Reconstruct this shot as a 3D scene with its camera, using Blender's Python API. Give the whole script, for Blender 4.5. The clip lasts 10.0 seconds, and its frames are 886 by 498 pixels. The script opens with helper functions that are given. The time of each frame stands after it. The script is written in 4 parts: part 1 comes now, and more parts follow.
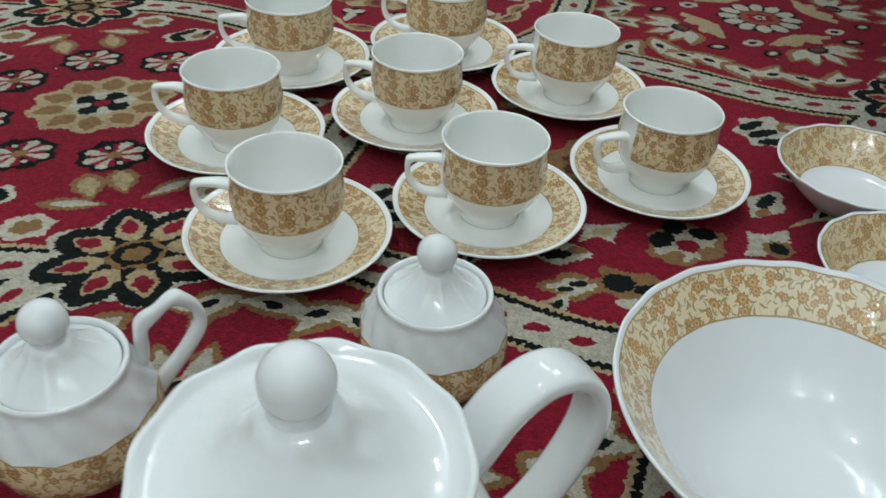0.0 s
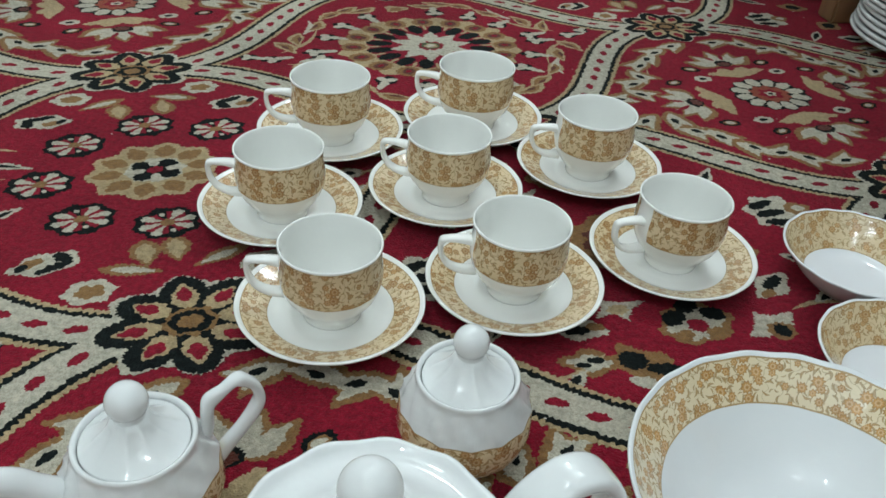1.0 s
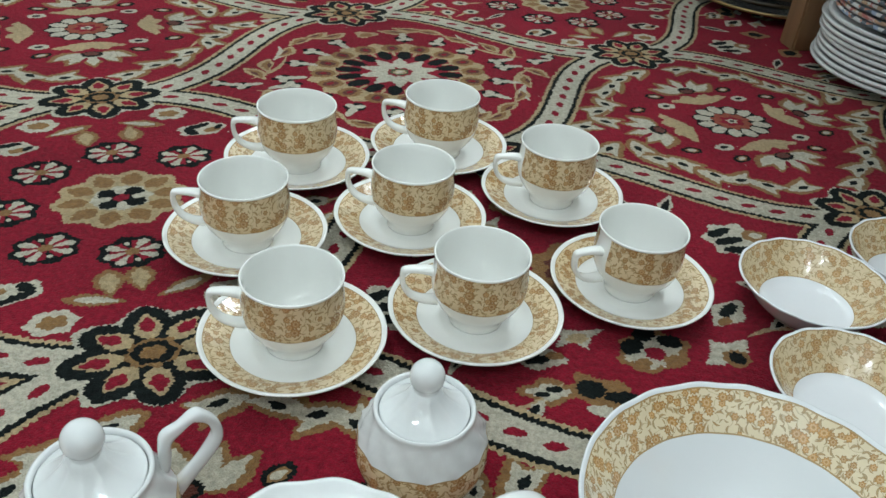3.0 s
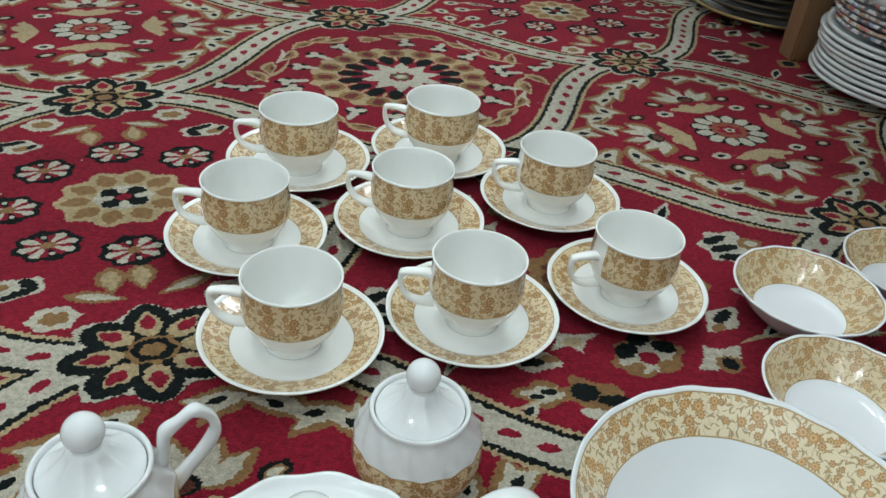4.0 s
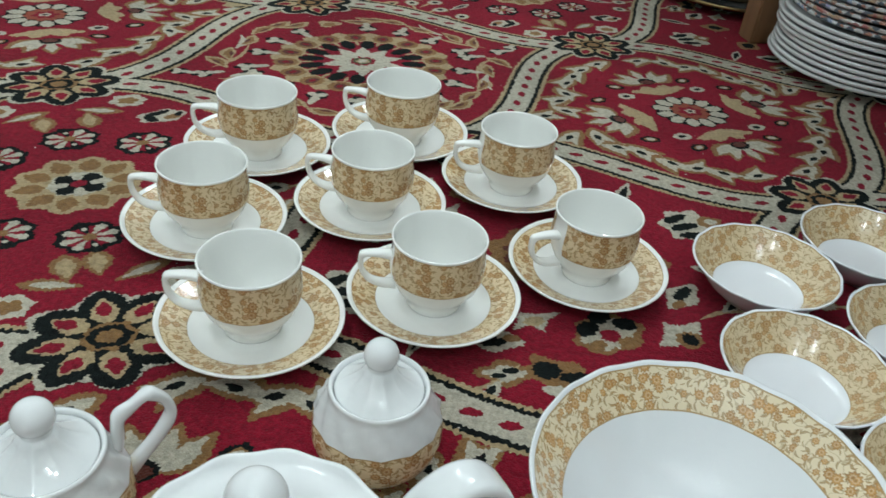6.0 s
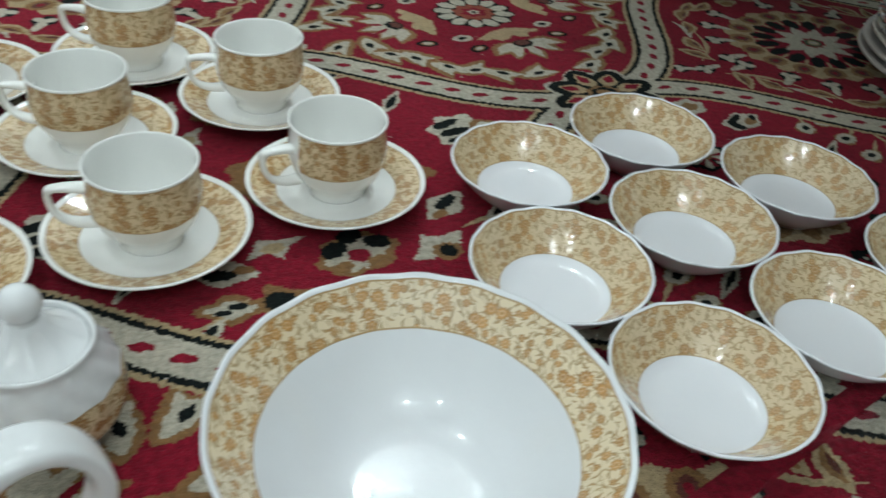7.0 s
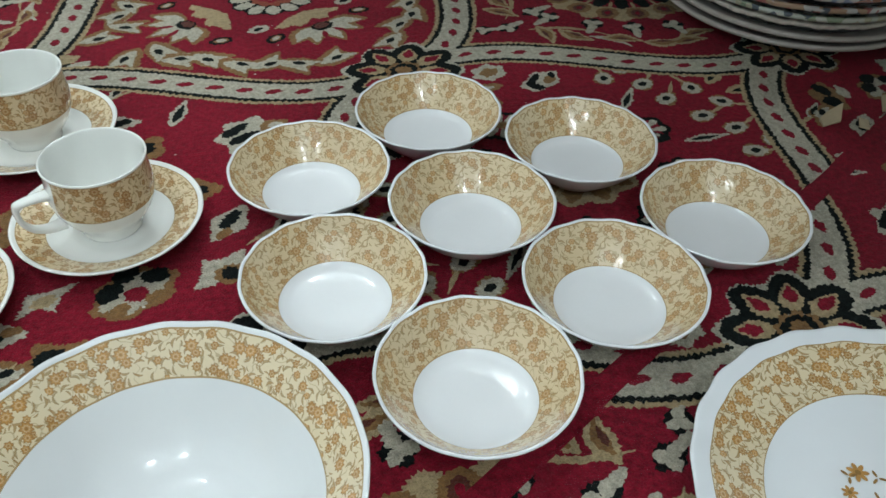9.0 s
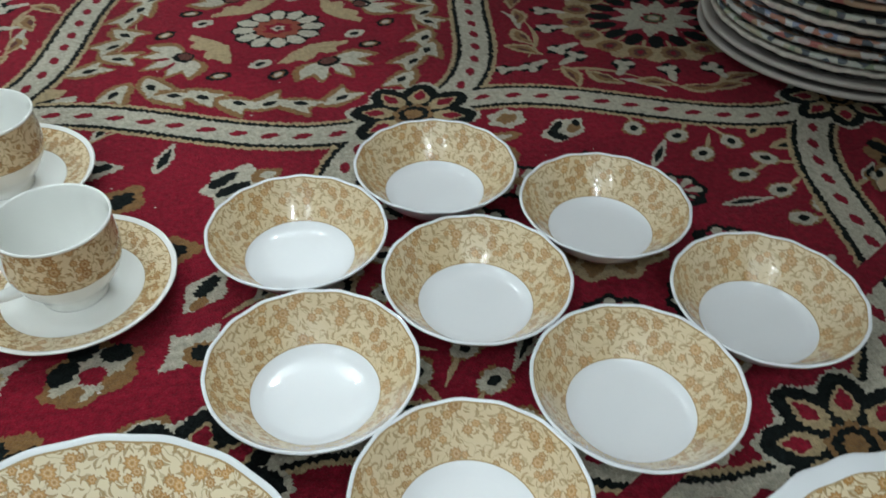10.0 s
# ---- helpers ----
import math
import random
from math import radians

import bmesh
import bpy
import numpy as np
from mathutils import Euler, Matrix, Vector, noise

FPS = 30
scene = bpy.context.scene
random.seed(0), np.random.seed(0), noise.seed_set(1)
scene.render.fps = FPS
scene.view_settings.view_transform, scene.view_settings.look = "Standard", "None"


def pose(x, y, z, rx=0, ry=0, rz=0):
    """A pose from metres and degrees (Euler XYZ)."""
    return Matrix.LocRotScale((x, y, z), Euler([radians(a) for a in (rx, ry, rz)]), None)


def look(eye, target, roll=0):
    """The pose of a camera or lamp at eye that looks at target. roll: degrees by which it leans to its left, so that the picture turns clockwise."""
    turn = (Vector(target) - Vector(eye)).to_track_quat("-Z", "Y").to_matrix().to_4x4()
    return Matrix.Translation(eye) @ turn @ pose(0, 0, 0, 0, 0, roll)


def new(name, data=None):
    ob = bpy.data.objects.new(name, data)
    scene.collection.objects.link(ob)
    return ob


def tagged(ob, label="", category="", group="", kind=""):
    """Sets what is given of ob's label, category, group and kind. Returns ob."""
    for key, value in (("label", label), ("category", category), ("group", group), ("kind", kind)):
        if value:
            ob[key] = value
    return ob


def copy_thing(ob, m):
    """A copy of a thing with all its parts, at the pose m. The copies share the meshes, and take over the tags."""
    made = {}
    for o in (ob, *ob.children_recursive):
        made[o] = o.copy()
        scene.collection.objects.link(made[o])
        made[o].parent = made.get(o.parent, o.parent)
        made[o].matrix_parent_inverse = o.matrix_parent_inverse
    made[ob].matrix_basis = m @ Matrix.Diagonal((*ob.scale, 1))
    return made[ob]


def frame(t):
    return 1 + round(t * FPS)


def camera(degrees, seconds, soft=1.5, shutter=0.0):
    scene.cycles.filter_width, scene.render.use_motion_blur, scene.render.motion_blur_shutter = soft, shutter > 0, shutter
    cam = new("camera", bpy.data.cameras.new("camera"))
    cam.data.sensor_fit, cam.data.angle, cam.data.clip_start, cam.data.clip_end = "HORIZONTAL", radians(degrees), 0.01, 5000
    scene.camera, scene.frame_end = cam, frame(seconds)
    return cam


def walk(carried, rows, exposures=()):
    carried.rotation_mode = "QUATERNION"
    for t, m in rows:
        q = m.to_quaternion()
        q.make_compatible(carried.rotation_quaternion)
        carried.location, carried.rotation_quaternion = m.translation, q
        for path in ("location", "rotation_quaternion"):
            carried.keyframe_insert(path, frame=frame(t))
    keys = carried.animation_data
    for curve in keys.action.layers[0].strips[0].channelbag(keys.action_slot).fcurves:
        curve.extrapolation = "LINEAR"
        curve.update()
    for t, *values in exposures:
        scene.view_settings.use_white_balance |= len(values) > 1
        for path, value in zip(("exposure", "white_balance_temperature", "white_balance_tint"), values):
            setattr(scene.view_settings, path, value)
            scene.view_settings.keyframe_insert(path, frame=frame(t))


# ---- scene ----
cam = camera(56.56, 10.0, soft=1.5, shutter=0.3)
PATH = [
    (0, (0.0973, 0.0928, 0.3470), (0.0523, 1.6795, -0.8697), 3.27),
    (0.5, (0.0807, 0.0770, 0.3831), (0.0113, 1.6768, -0.8151), 3.71),
    (1, (0.0817, 0.0739, 0.4046), (0.0050, 1.6960, -0.7628), 4.16),
    (1.5, (0.0782, 0.0781, 0.4175), (0.0162, 1.7113, -0.7352), 4.48),
    (2, (0.0766, 0.0754, 0.4199), (0.0315, 1.7132, -0.7271), 4.75),
    (2.5, (0.0904, 0.0745, 0.4199), (0.0565, 1.7158, -0.7225), 4.83),
    (4, (0.0952, 0.0665, 0.4240), (0.0660, 1.7200, -0.7008), 5.93),
    (4.5, (0.0899, 0.0593, 0.4213), (0.0579, 1.7127, -0.7036), 6.30),
    (5, (0.0962, 0.0631, 0.4182), (0.0673, 1.7158, -0.7077), 6.37),
    (5.2, (0.0938, 0.0620, 0.4202), (0.0691, 1.7148, -0.7057), 6.33),
    (6.3, (0.1183, 0.0670, 0.4130), (0.2253, 1.6984, -0.7390), 6.69),
    (6.5, (0.1339, 0.0704, 0.3994), (0.3014, 1.6867, -0.7666), 6.94),
    (7, (0.2201, 0.1092, 0.3690), (0.5488, 1.6567, -0.8546), 6.69),
    (7.5, (0.2779, 0.1444, 0.3735), (0.7050, 1.6236, -0.9031), 5.47),
    (8, (0.2951, 0.1245, 0.4119), (0.7607, 1.5770, -0.8818), 3.96),
    (8.5, (0.3263, 0.1103, 0.4209), (0.7991, 1.5492, -0.8853), 2.65),
    (9, (0.3316, 0.1192, 0.4080), (0.8051, 1.5433, -0.9140), 1.96),
    (9.5, (0.3656, 0.1740, 0.3814), (0.8418, 1.5788, -0.9602), 2.12),
    (10, (0.3742, 0.1962, 0.3954), (0.7833, 1.6550, -0.9102), 1.83),
]
walk(cam, [(t, look(eye, target, roll)) for t, eye, target, roll in PATH],
     exposures=[(0.0, -0.20), (0.6, -0.18), (1.2, -0.05), (2.5, 0.0), (5.0, 0.0), (6.3, -0.06), (7.0, -0.12), (8.0, -0.06), (8.7, 0.0), (10.0, 0.0)])

# ---- world and light ----
world = bpy.data.worlds.new("room_air")
scene.world = world
world.use_nodes = True
world.node_tree.nodes["Background"].inputs[0].default_value = (0.9, 0.95, 1.0, 1)
world.node_tree.nodes["Background"].inputs[1].default_value = 0.04
LAMPS = ((0.85, 2.15, 24.5), (0.12, 2.45, 25.0), (-0.55, 0.60, 20.0), (-0.60, -1.20, 15.0), (0.50, -1.20, 20.0))
LAMP_Z, LAMP_TINT = 2.52, (0.86, 1.0, 1.07)
for x, y, watts in LAMPS:
    bulb = bpy.data.lights.new("bulb_light", "POINT")
    bulb.energy, bulb.color, bulb.shadow_soft_size = watts, LAMP_TINT, 0.038
    new("bulb_light", bulb).location = (x, y, LAMP_Z)


# ---- materials ----
def material(name):
    m = bpy.data.materials.new(name)
    m.use_nodes = True
    t = m.node_tree
    return m, t.nodes, t.links, t.nodes["Principled BSDF"]


def maths(nodes, links, op, a, b=0.0, c=None):
    n = nodes.new("ShaderNodeMath")
    n.operation = op
    for slot, v in zip(n.inputs, (a, b, c)):
        if v is None:
            continue
        if isinstance(v, (int, float)):
            slot.default_value = v
        else:
            links.new(v, slot)
    return n.outputs[0]


def blend(nodes, links, factor, a, b):
    n = nodes.new("ShaderNodeMix")
    n.data_type = "RGBA"
    for slot, v in ((n.inputs[0], factor), (n.inputs[6], a), (n.inputs[7], b)):
        if isinstance(v, (int, float)):
            slot.default_value = v
        elif isinstance(v, tuple):
            slot.default_value = (*v, 1)
        else:
            links.new(v, slot)
    return n.outputs[2]


def noise_tex(nodes, links, vector, scale, detail=3.0, rough=0.5):
    n = nodes.new("ShaderNodeTexNoise")
    n.inputs["Scale"].default_value, n.inputs["Detail"].default_value = scale, detail
    n.inputs["Roughness"].default_value = rough
    if vector is not None:
        links.new(vector, n.inputs["Vector"])
    return n


def ramp01(nodes, links, value, lo, hi):
    n = nodes.new("ShaderNodeMapRange")
    n.interpolation_type = "SMOOTHSTEP"
    n.inputs[1].default_value, n.inputs[2].default_value = lo, hi
    links.new(value, n.inputs[0])
    return n.outputs[0]


def bump_into(nodes, links, bsdf, height, strength, distance):
    b = nodes.new("ShaderNodeBump")
    b.inputs["Strength"].default_value, b.inputs["Distance"].default_value = strength, distance
    links.new(height, b.inputs["Height"])
    links.new(b.outputs[0], bsdf.inputs["Normal"])


WHITE = (0.846, 0.863, 0.886)
WARM_WHITE = (0.915, 0.918, 0.882)


def porcelain(name, colour=WHITE, roughness=0.022, lumps=0.25):
    m, nodes, links, bsdf = material(name)
    where = nodes.new("ShaderNodeTexCoord").outputs["Object"]
    wide = noise_tex(nodes, links, where, 22.0, 2.0).outputs[0]
    tone = blend(nodes, links, wide, tuple(c * 0.965 for c in colour), tuple(min(1, c * 1.02) for c in colour))
    links.new(tone, bsdf.inputs["Base Color"])
    bsdf.inputs["Roughness"].default_value = roughness
    bsdf.inputs["IOR"].default_value = 1.52
    bsdf.inputs["Coat Weight"].default_value, bsdf.inputs["Coat Roughness"].default_value = 0.3, 0.02
    relief = maths(nodes, links, "MULTIPLY_ADD", noise_tex(nodes, links, where, 190.0, 1.0).outputs[0], lumps, noise_tex(nodes, links, where, 70.0, 1.0).outputs[0])
    bump_into(nodes, links, bsdf, relief, 0.30, 0.0007)
    return m


def printed_porcelain(name, size=1.0, cover=1.0, cream=(0.70, 0.58, 0.38), ochre=(0.44, 0.255, 0.105), dark=(0.22, 0.12, 0.05), leaf=(0.34, 0.23, 0.105)):
    """Glazed cream band with a printed cover of small flowers, leaves and stems; UV in metres."""
    m, nodes, links, bsdf = material(name)
    uv = nodes.new("ShaderNodeTexCoord").outputs["UV"]
    bend = noise_tex(nodes, links, uv, 140.0 / size, 2.0)
    shift = nodes.new("ShaderNodeVectorMath")
    shift.operation = "MULTIPLY_ADD"
    links.new(bend.outputs["Color"], shift.inputs[0])
    shift.inputs[1].default_value = (0.0018 * size, 0.0018 * size, 0)
    links.new(uv, shift.inputs[2])
    where = shift.outputs[0]

    def cells(scale, random, offset):
        mapping = nodes.new("ShaderNodeMapping")
        mapping.inputs["Location"].default_value = (offset, offset * 0.7, 0)
        mapping.inputs["Scale"].default_value = (scale, scale, scale)
        links.new(where, mapping.inputs[0])
        v = nodes.new("ShaderNodeTexVoronoi")
        v.voronoi_dimensions = "2D"
        v.inputs["Scale"].default_value, v.inputs["Randomness"].default_value = 1.0, random
        links.new(mapping.outputs[0], v.inputs["Vector"])
        local = nodes.new("ShaderNodeVectorMath")
        local.operation = "SUBTRACT"
        links.new(mapping.outputs[0], local.inputs[0])
        links.new(v.outputs["Position"], local.inputs[1])
        split = nodes.new("ShaderNodeSeparateXYZ")
        links.new(local.outputs[0], split.inputs[0])
        tint = nodes.new("ShaderNodeSeparateColor")
        links.new(v.outputs["Color"], tint.inputs[0])
        return v, split.outputs[0], split.outputs[1], tint.outputs

    def flowers(scale, offset, petals, reach, vary, keep):
        """Scattered round flowers: their whole, outline, inner ring and eye, and a tint."""
        v, x, y, tint = cells(scale / size, 0.85, offset)
        turn = maths(nodes, links, "MULTIPLY_ADD", tint[0], 6.28, maths(nodes, links, "ARCTAN2", y, x))
        wave = maths(nodes, links, "COSINE", maths(nodes, links, "MULTIPLY", turn, petals))
        radius = maths(nodes, links, "MULTIPLY", maths(nodes, links, "MULTIPLY_ADD", wave, 0.16 * reach, reach), maths(nodes, links, "MULTIPLY_ADD", tint[1], vary, 1.0 - vary * 0.6))
        kept = maths(nodes, links, "LESS_THAN", tint[2], keep)
        d = maths(nodes, links, "DIVIDE", v.outputs["Distance"], radius)
        whole = maths(nodes, links, "MULTIPLY", kept, maths(nodes, links, "SUBTRACT", 1.0, ramp01(nodes, links, d, 0.94, 1.06)))
        outline = maths(nodes, links, "MULTIPLY", whole, ramp01(nodes, links, d, 0.72, 0.86))
        ring = maths(nodes, links, "MULTIPLY", whole, maths(nodes, links, "SUBTRACT", ramp01(nodes, links, d, 0.30, 0.38), ramp01(nodes, links, d, 0.46, 0.56)))
        core = maths(nodes, links, "MULTIPLY", whole, maths(nodes, links, "SUBTRACT", 1.0, ramp01(nodes, links, d, 0.16, 0.26)))
        return whole, outline, ring, core, tint[0]

    def leaves(scale, offset, long, wide):
        v, x, y, tint = cells(scale / size, 0.95, offset)
        a = maths(nodes, links, "MULTIPLY", tint[0], 6.28)
        c, s = maths(nodes, links, "COSINE", a), maths(nodes, links, "SINE", a)
        p = maths(nodes, links, "ADD", maths(nodes, links, "MULTIPLY", x, c), maths(nodes, links, "MULTIPLY", y, s))
        q = maths(nodes, links, "SUBTRACT", maths(nodes, links, "MULTIPLY", y, c), maths(nodes, links, "MULTIPLY", x, s))
        q = maths(nodes, links, "ADD", q, maths(nodes, links, "MULTIPLY", maths(nodes, links, "MULTIPLY", p, p), 0.9))
        e = maths(nodes, links, "ADD", maths(nodes, links, "POWER", maths(nodes, links, "ABSOLUTE", maths(nodes, links, "DIVIDE", p, long)), 1.5),
                  maths(nodes, links, "POWER", maths(nodes, links, "ABSOLUTE", maths(nodes, links, "DIVIDE", q, wide)), 1.5))
        inside = maths(nodes, links, "SUBTRACT", 1.0, ramp01(nodes, links, e, 0.9, 1.1))
        return inside, maths(nodes, links, "MULTIPLY", inside, ramp01(nodes, links, e, 0.5, 0.8)), tint[1]

    leaf_a, edge_a, tone_a = leaves(150.0, 9.7, 0.46 * cover, 0.115 * cover)
    leaf_b, edge_b, tone_b = leaves(190.0, 17.3, 0.36 * cover, 0.090 * cover)
    stem_field = noise_tex(nodes, links, uv, 85.0 / size, 1.0).outputs[0]
    stem = maths(nodes, links, "SUBTRACT", 1.0, ramp01(nodes, links, maths(nodes, links, "ABSOLUTE", maths(nodes, links, "SUBTRACT", stem_field, 0.5)), 0.006, 0.014))
    wash = noise_tex(nodes, links, uv, 45.0 / size, 2.0).outputs[0]
    colour = blend(nodes, links, wash, tuple(c * 0.94 for c in cream), tuple(min(1.0, c * 1.05) for c in cream))
    colour = blend(nodes, links, maths(nodes, links, "MULTIPLY", stem, 0.55), colour, leaf)
    for shape, edge, tone in ((leaf_b, edge_b, tone_b), (leaf_a, edge_a, tone_a)):
        colour = blend(nodes, links, maths(nodes, links, "MULTIPLY", shape, 0.85), colour, blend(nodes, links, tone, leaf, tuple(0.5 * (a + b) for a, b in zip(leaf, ochre))))
        colour = blend(nodes, links, maths(nodes, links, "MULTIPLY", edge, 0.4), colour, dark)
    for scale, offset, petals, reach, vary, keep in ((165.0, 23.9, 6.0, 0.36, 0.25, 0.30), (112.0, 3.1, 9.0, 0.36, 0.45, 0.50)):
        whole, outline, ring, core, tone = flowers(scale, offset, petals, reach * cover, vary, keep)
        colour = blend(nodes, links, maths(nodes, links, "MULTIPLY", whole, 0.95), colour, blend(nodes, links, tone, tuple(c * 0.92 for c in ochre), tuple(min(1, c * 1.25) for c in ochre)))
        colour = blend(nodes, links, maths(nodes, links, "MULTIPLY", outline, 0.45), colour, dark)
        colour = blend(nodes, links, maths(nodes, links, "MULTIPLY", ring, 0.5), colour, cream)
        colour = blend(nodes, links, maths(nodes, links, "MULTIPLY", core, 0.5), colour, dark)
    links.new(colour, bsdf.inputs["Base Color"])
    bsdf.inputs["Roughness"].default_value = 0.07
    bsdf.inputs["Coat Weight"].default_value, bsdf.inputs["Coat Roughness"].default_value = 0.4, 0.03
    bump_into(nodes, links, bsdf, noise_tex(nodes, links, uv, 200.0, 2.0).outputs[0], 0.42, 0.0007)
    return m


def pile(name, colour, vary=0.18, sheen=0.08):
    """Woven wool: knot rows, fibre grain and broad fading."""
    m, nodes, links, bsdf = material(name)
    where = nodes.new("ShaderNodeTexCoord").outputs["Object"]
    fine = noise_tex(nodes, links, where, 900.0, 2.0, 0.7).outputs[0]
    knots = nodes.new("ShaderNodeTexVoronoi")
    knots.voronoi_dimensions = "2D"
    knots.inputs["Scale"].default_value = 560.0
    links.new(where, knots.inputs["Vector"])
    broad = noise_tex(nodes, links, where, 7.0, 3.0).outputs[0]
    middle = noise_tex(nodes, links, where, 210.0, 3.0, 0.65).outputs[0]
    f = maths(nodes, links, "ADD", maths(nodes, links, "MULTIPLY", fine, 0.32), maths(nodes, links, "MULTIPLY", broad, 0.25))
    f = maths(nodes, links, "ADD", f, maths(nodes, links, "MULTIPLY", middle, 0.43))
    lo, hi = tuple(c * (1 - vary * 1.6) for c in colour), tuple(min(1, c * (1 + vary * 1.6)) for c in colour)
    links.new(blend(nodes, links, ramp01(nodes, links, f, 0.34, 0.66), lo, hi), bsdf.inputs["Base Color"])
    bsdf.inputs["Roughness"].default_value = 0.95
    bsdf.inputs["Specular IOR Level"].default_value = 0.12
    bsdf.inputs["Sheen Weight"].default_value, bsdf.inputs["Sheen Roughness"].default_value = sheen, 0.5
    h = maths(nodes, links, "ADD", maths(nodes, links, "ADD", fine, middle), maths(nodes, links, "MULTIPLY", knots.outputs["Distance"], -0.8))
    bump_into(nodes, links, bsdf, h, 0.8, 0.0016)
    return m


def plain(name, colour, roughness=0.6, scale=30.0, vary=0.08, metal=0.0):
    m, nodes, links, bsdf = material(name)
    where = nodes.new("ShaderNodeTexCoord").outputs["Object"]
    f = noise_tex(nodes, links, where, scale, 4.0).outputs[0]
    links.new(blend(nodes, links, f, tuple(c * (1 - vary) for c in colour), tuple(min(1, c * (1 + vary)) for c in colour)), bsdf.inputs["Base Color"])
    bsdf.inputs["Roughness"].default_value, bsdf.inputs["Metallic"].default_value = roughness, metal
    bump_into(nodes, links, bsdf, f, 0.15, 0.001)
    return m


PORCELAIN = porcelain("white_porcelain")
PORCELAIN_POT = porcelain("lumpy_white_porcelain", (0.795, 0.81, 0.805), 0.040, 0.8)
PORCELAIN_CUP = porcelain("warm_white_porcelain", WARM_WHITE, 0.035, 0.3)
PRINT_CUP = printed_porcelain("flower_print_cup", 1.0, 1.0, cream=(0.76, 0.60, 0.37), ochre=(0.43, 0.225, 0.080), leaf=(0.40, 0.255, 0.110))
PRINT_BOWL = printed_porcelain("flower_print_bowl", 0.98, 1.0, cream=(0.71, 0.57, 0.36), ochre=(0.48, 0.275, 0.115), leaf=(0.42, 0.295, 0.150))
PRINT_LARGE = printed_porcelain("flower_print_large", 1.02, 1.0, cream=(0.77, 0.65, 0.44), ochre=(0.48, 0.245, 0.075), leaf=(0.38, 0.255, 0.120))
GILT = plain("brown_line", (0.42, 0.28, 0.13), 0.25, 200.0, 0.1)
BISQUE = plain("bisque", (0.62, 0.60, 0.56), 0.6, 90.0, 0.06)
SET = [PORCELAIN_CUP, PRINT_CUP, GILT]
SET_POT = [PORCELAIN_POT, PRINT_CUP, GILT]
SET_BOWL = [PORCELAIN, PRINT_BOWL, GILT]
SET_LARGE = [PORCELAIN, PRINT_LARGE, GILT]
# same white porcelain, coloured darker to tame the light gathered in the deep bowl
SET_SERVING = [porcelain("dimmed_porcelain", (0.79, 0.805, 0.815), 0.03, 0.3), PRINT_LARGE, GILT]


# ---- building helpers ----
def link_mesh(name, verts, faces, materials, parent=None, label="", uvs=None, index=None, smooth=True):
    me = bpy.data.meshes.new(name)
    me.from_pydata(verts, [], faces)
    for m in materials:
        me.materials.append(m)
    if index is not None:
        me.polygons.foreach_set("material_index", index)
    if uvs is not None:
        layer = me.uv_layers.new(name="UVMap")
        layer.data.foreach_set("uv", np.array(uvs, "f").ravel())
    if smooth:
        me.polygons.foreach_set("use_smooth", [True] * len(me.polygons))
    me.update()
    ob = new(name, me)
    ob.parent = parent
    if label:
        tagged(ob, label)
    return ob


def thing(name, label, category, m=None, group=""):
    ob = new(name)
    ob.empty_display_size = 0.02
    tagged(ob, label, category, group)
    if m is not None:
        ob.matrix_basis = m
    return ob


def lathe(profile, n, flute=None, bands=None, start=0.0, reference=None):
    """Verts, faces, loop UVs and material indices of a turned form. profile: (r, z); bands: material index of each row;
    flute(angle, row, r, z) gives the shaped radius and height."""
    verts, faces, uvs, index, v = [], [], [], [], [0.0]
    for (r0, z0), (r1, z1) in zip(profile, profile[1:]):
        v.append(v[-1] + math.hypot(r1 - r0, z1 - z0))
    ref = reference or max(r for r, _ in profile)
    for k, (r, z) in enumerate(profile):
        for i in range(n):
            a = start + 2 * math.pi * i / n
            rr, zz = flute(a, k, r, z) if flute else (r, z)
            verts.append((rr * math.cos(a), rr * math.sin(a), zz))
    for k in range(len(profile) - 1):
        for i in range(n):
            j = (i + 1) % n
            faces.append((k * n + i, k * n + j, (k + 1) * n + j, (k + 1) * n + i))
            u0, u1 = 2 * math.pi * ref * i / n, 2 * math.pi * ref * (i + 1) / n
            uvs += [(u0, v[k]), (u1, v[k]), (u1, v[k + 1]), (u0, v[k + 1])]
            index.append(bands[k] if bands else 0)
    return verts, faces, uvs, index


def rounded(points, steps=4):
    """A smooth line through the points (Catmull-Rom)."""
    out = []
    p = [points[0], *points, points[-1]]
    for k in range(1, len(p) - 2):
        for s in range(steps):
            t = s / steps
            out.append(tuple(0.5 * (2 * b + (c - a) * t + (2 * a - 5 * b + 4 * c - d) * t * t + (3 * b - a - 3 * c + d) * t ** 3)
                             for a, b, c, d in zip(p[k - 1], p[k], p[k + 1], p[k + 2])))
    return out + [points[-1]]


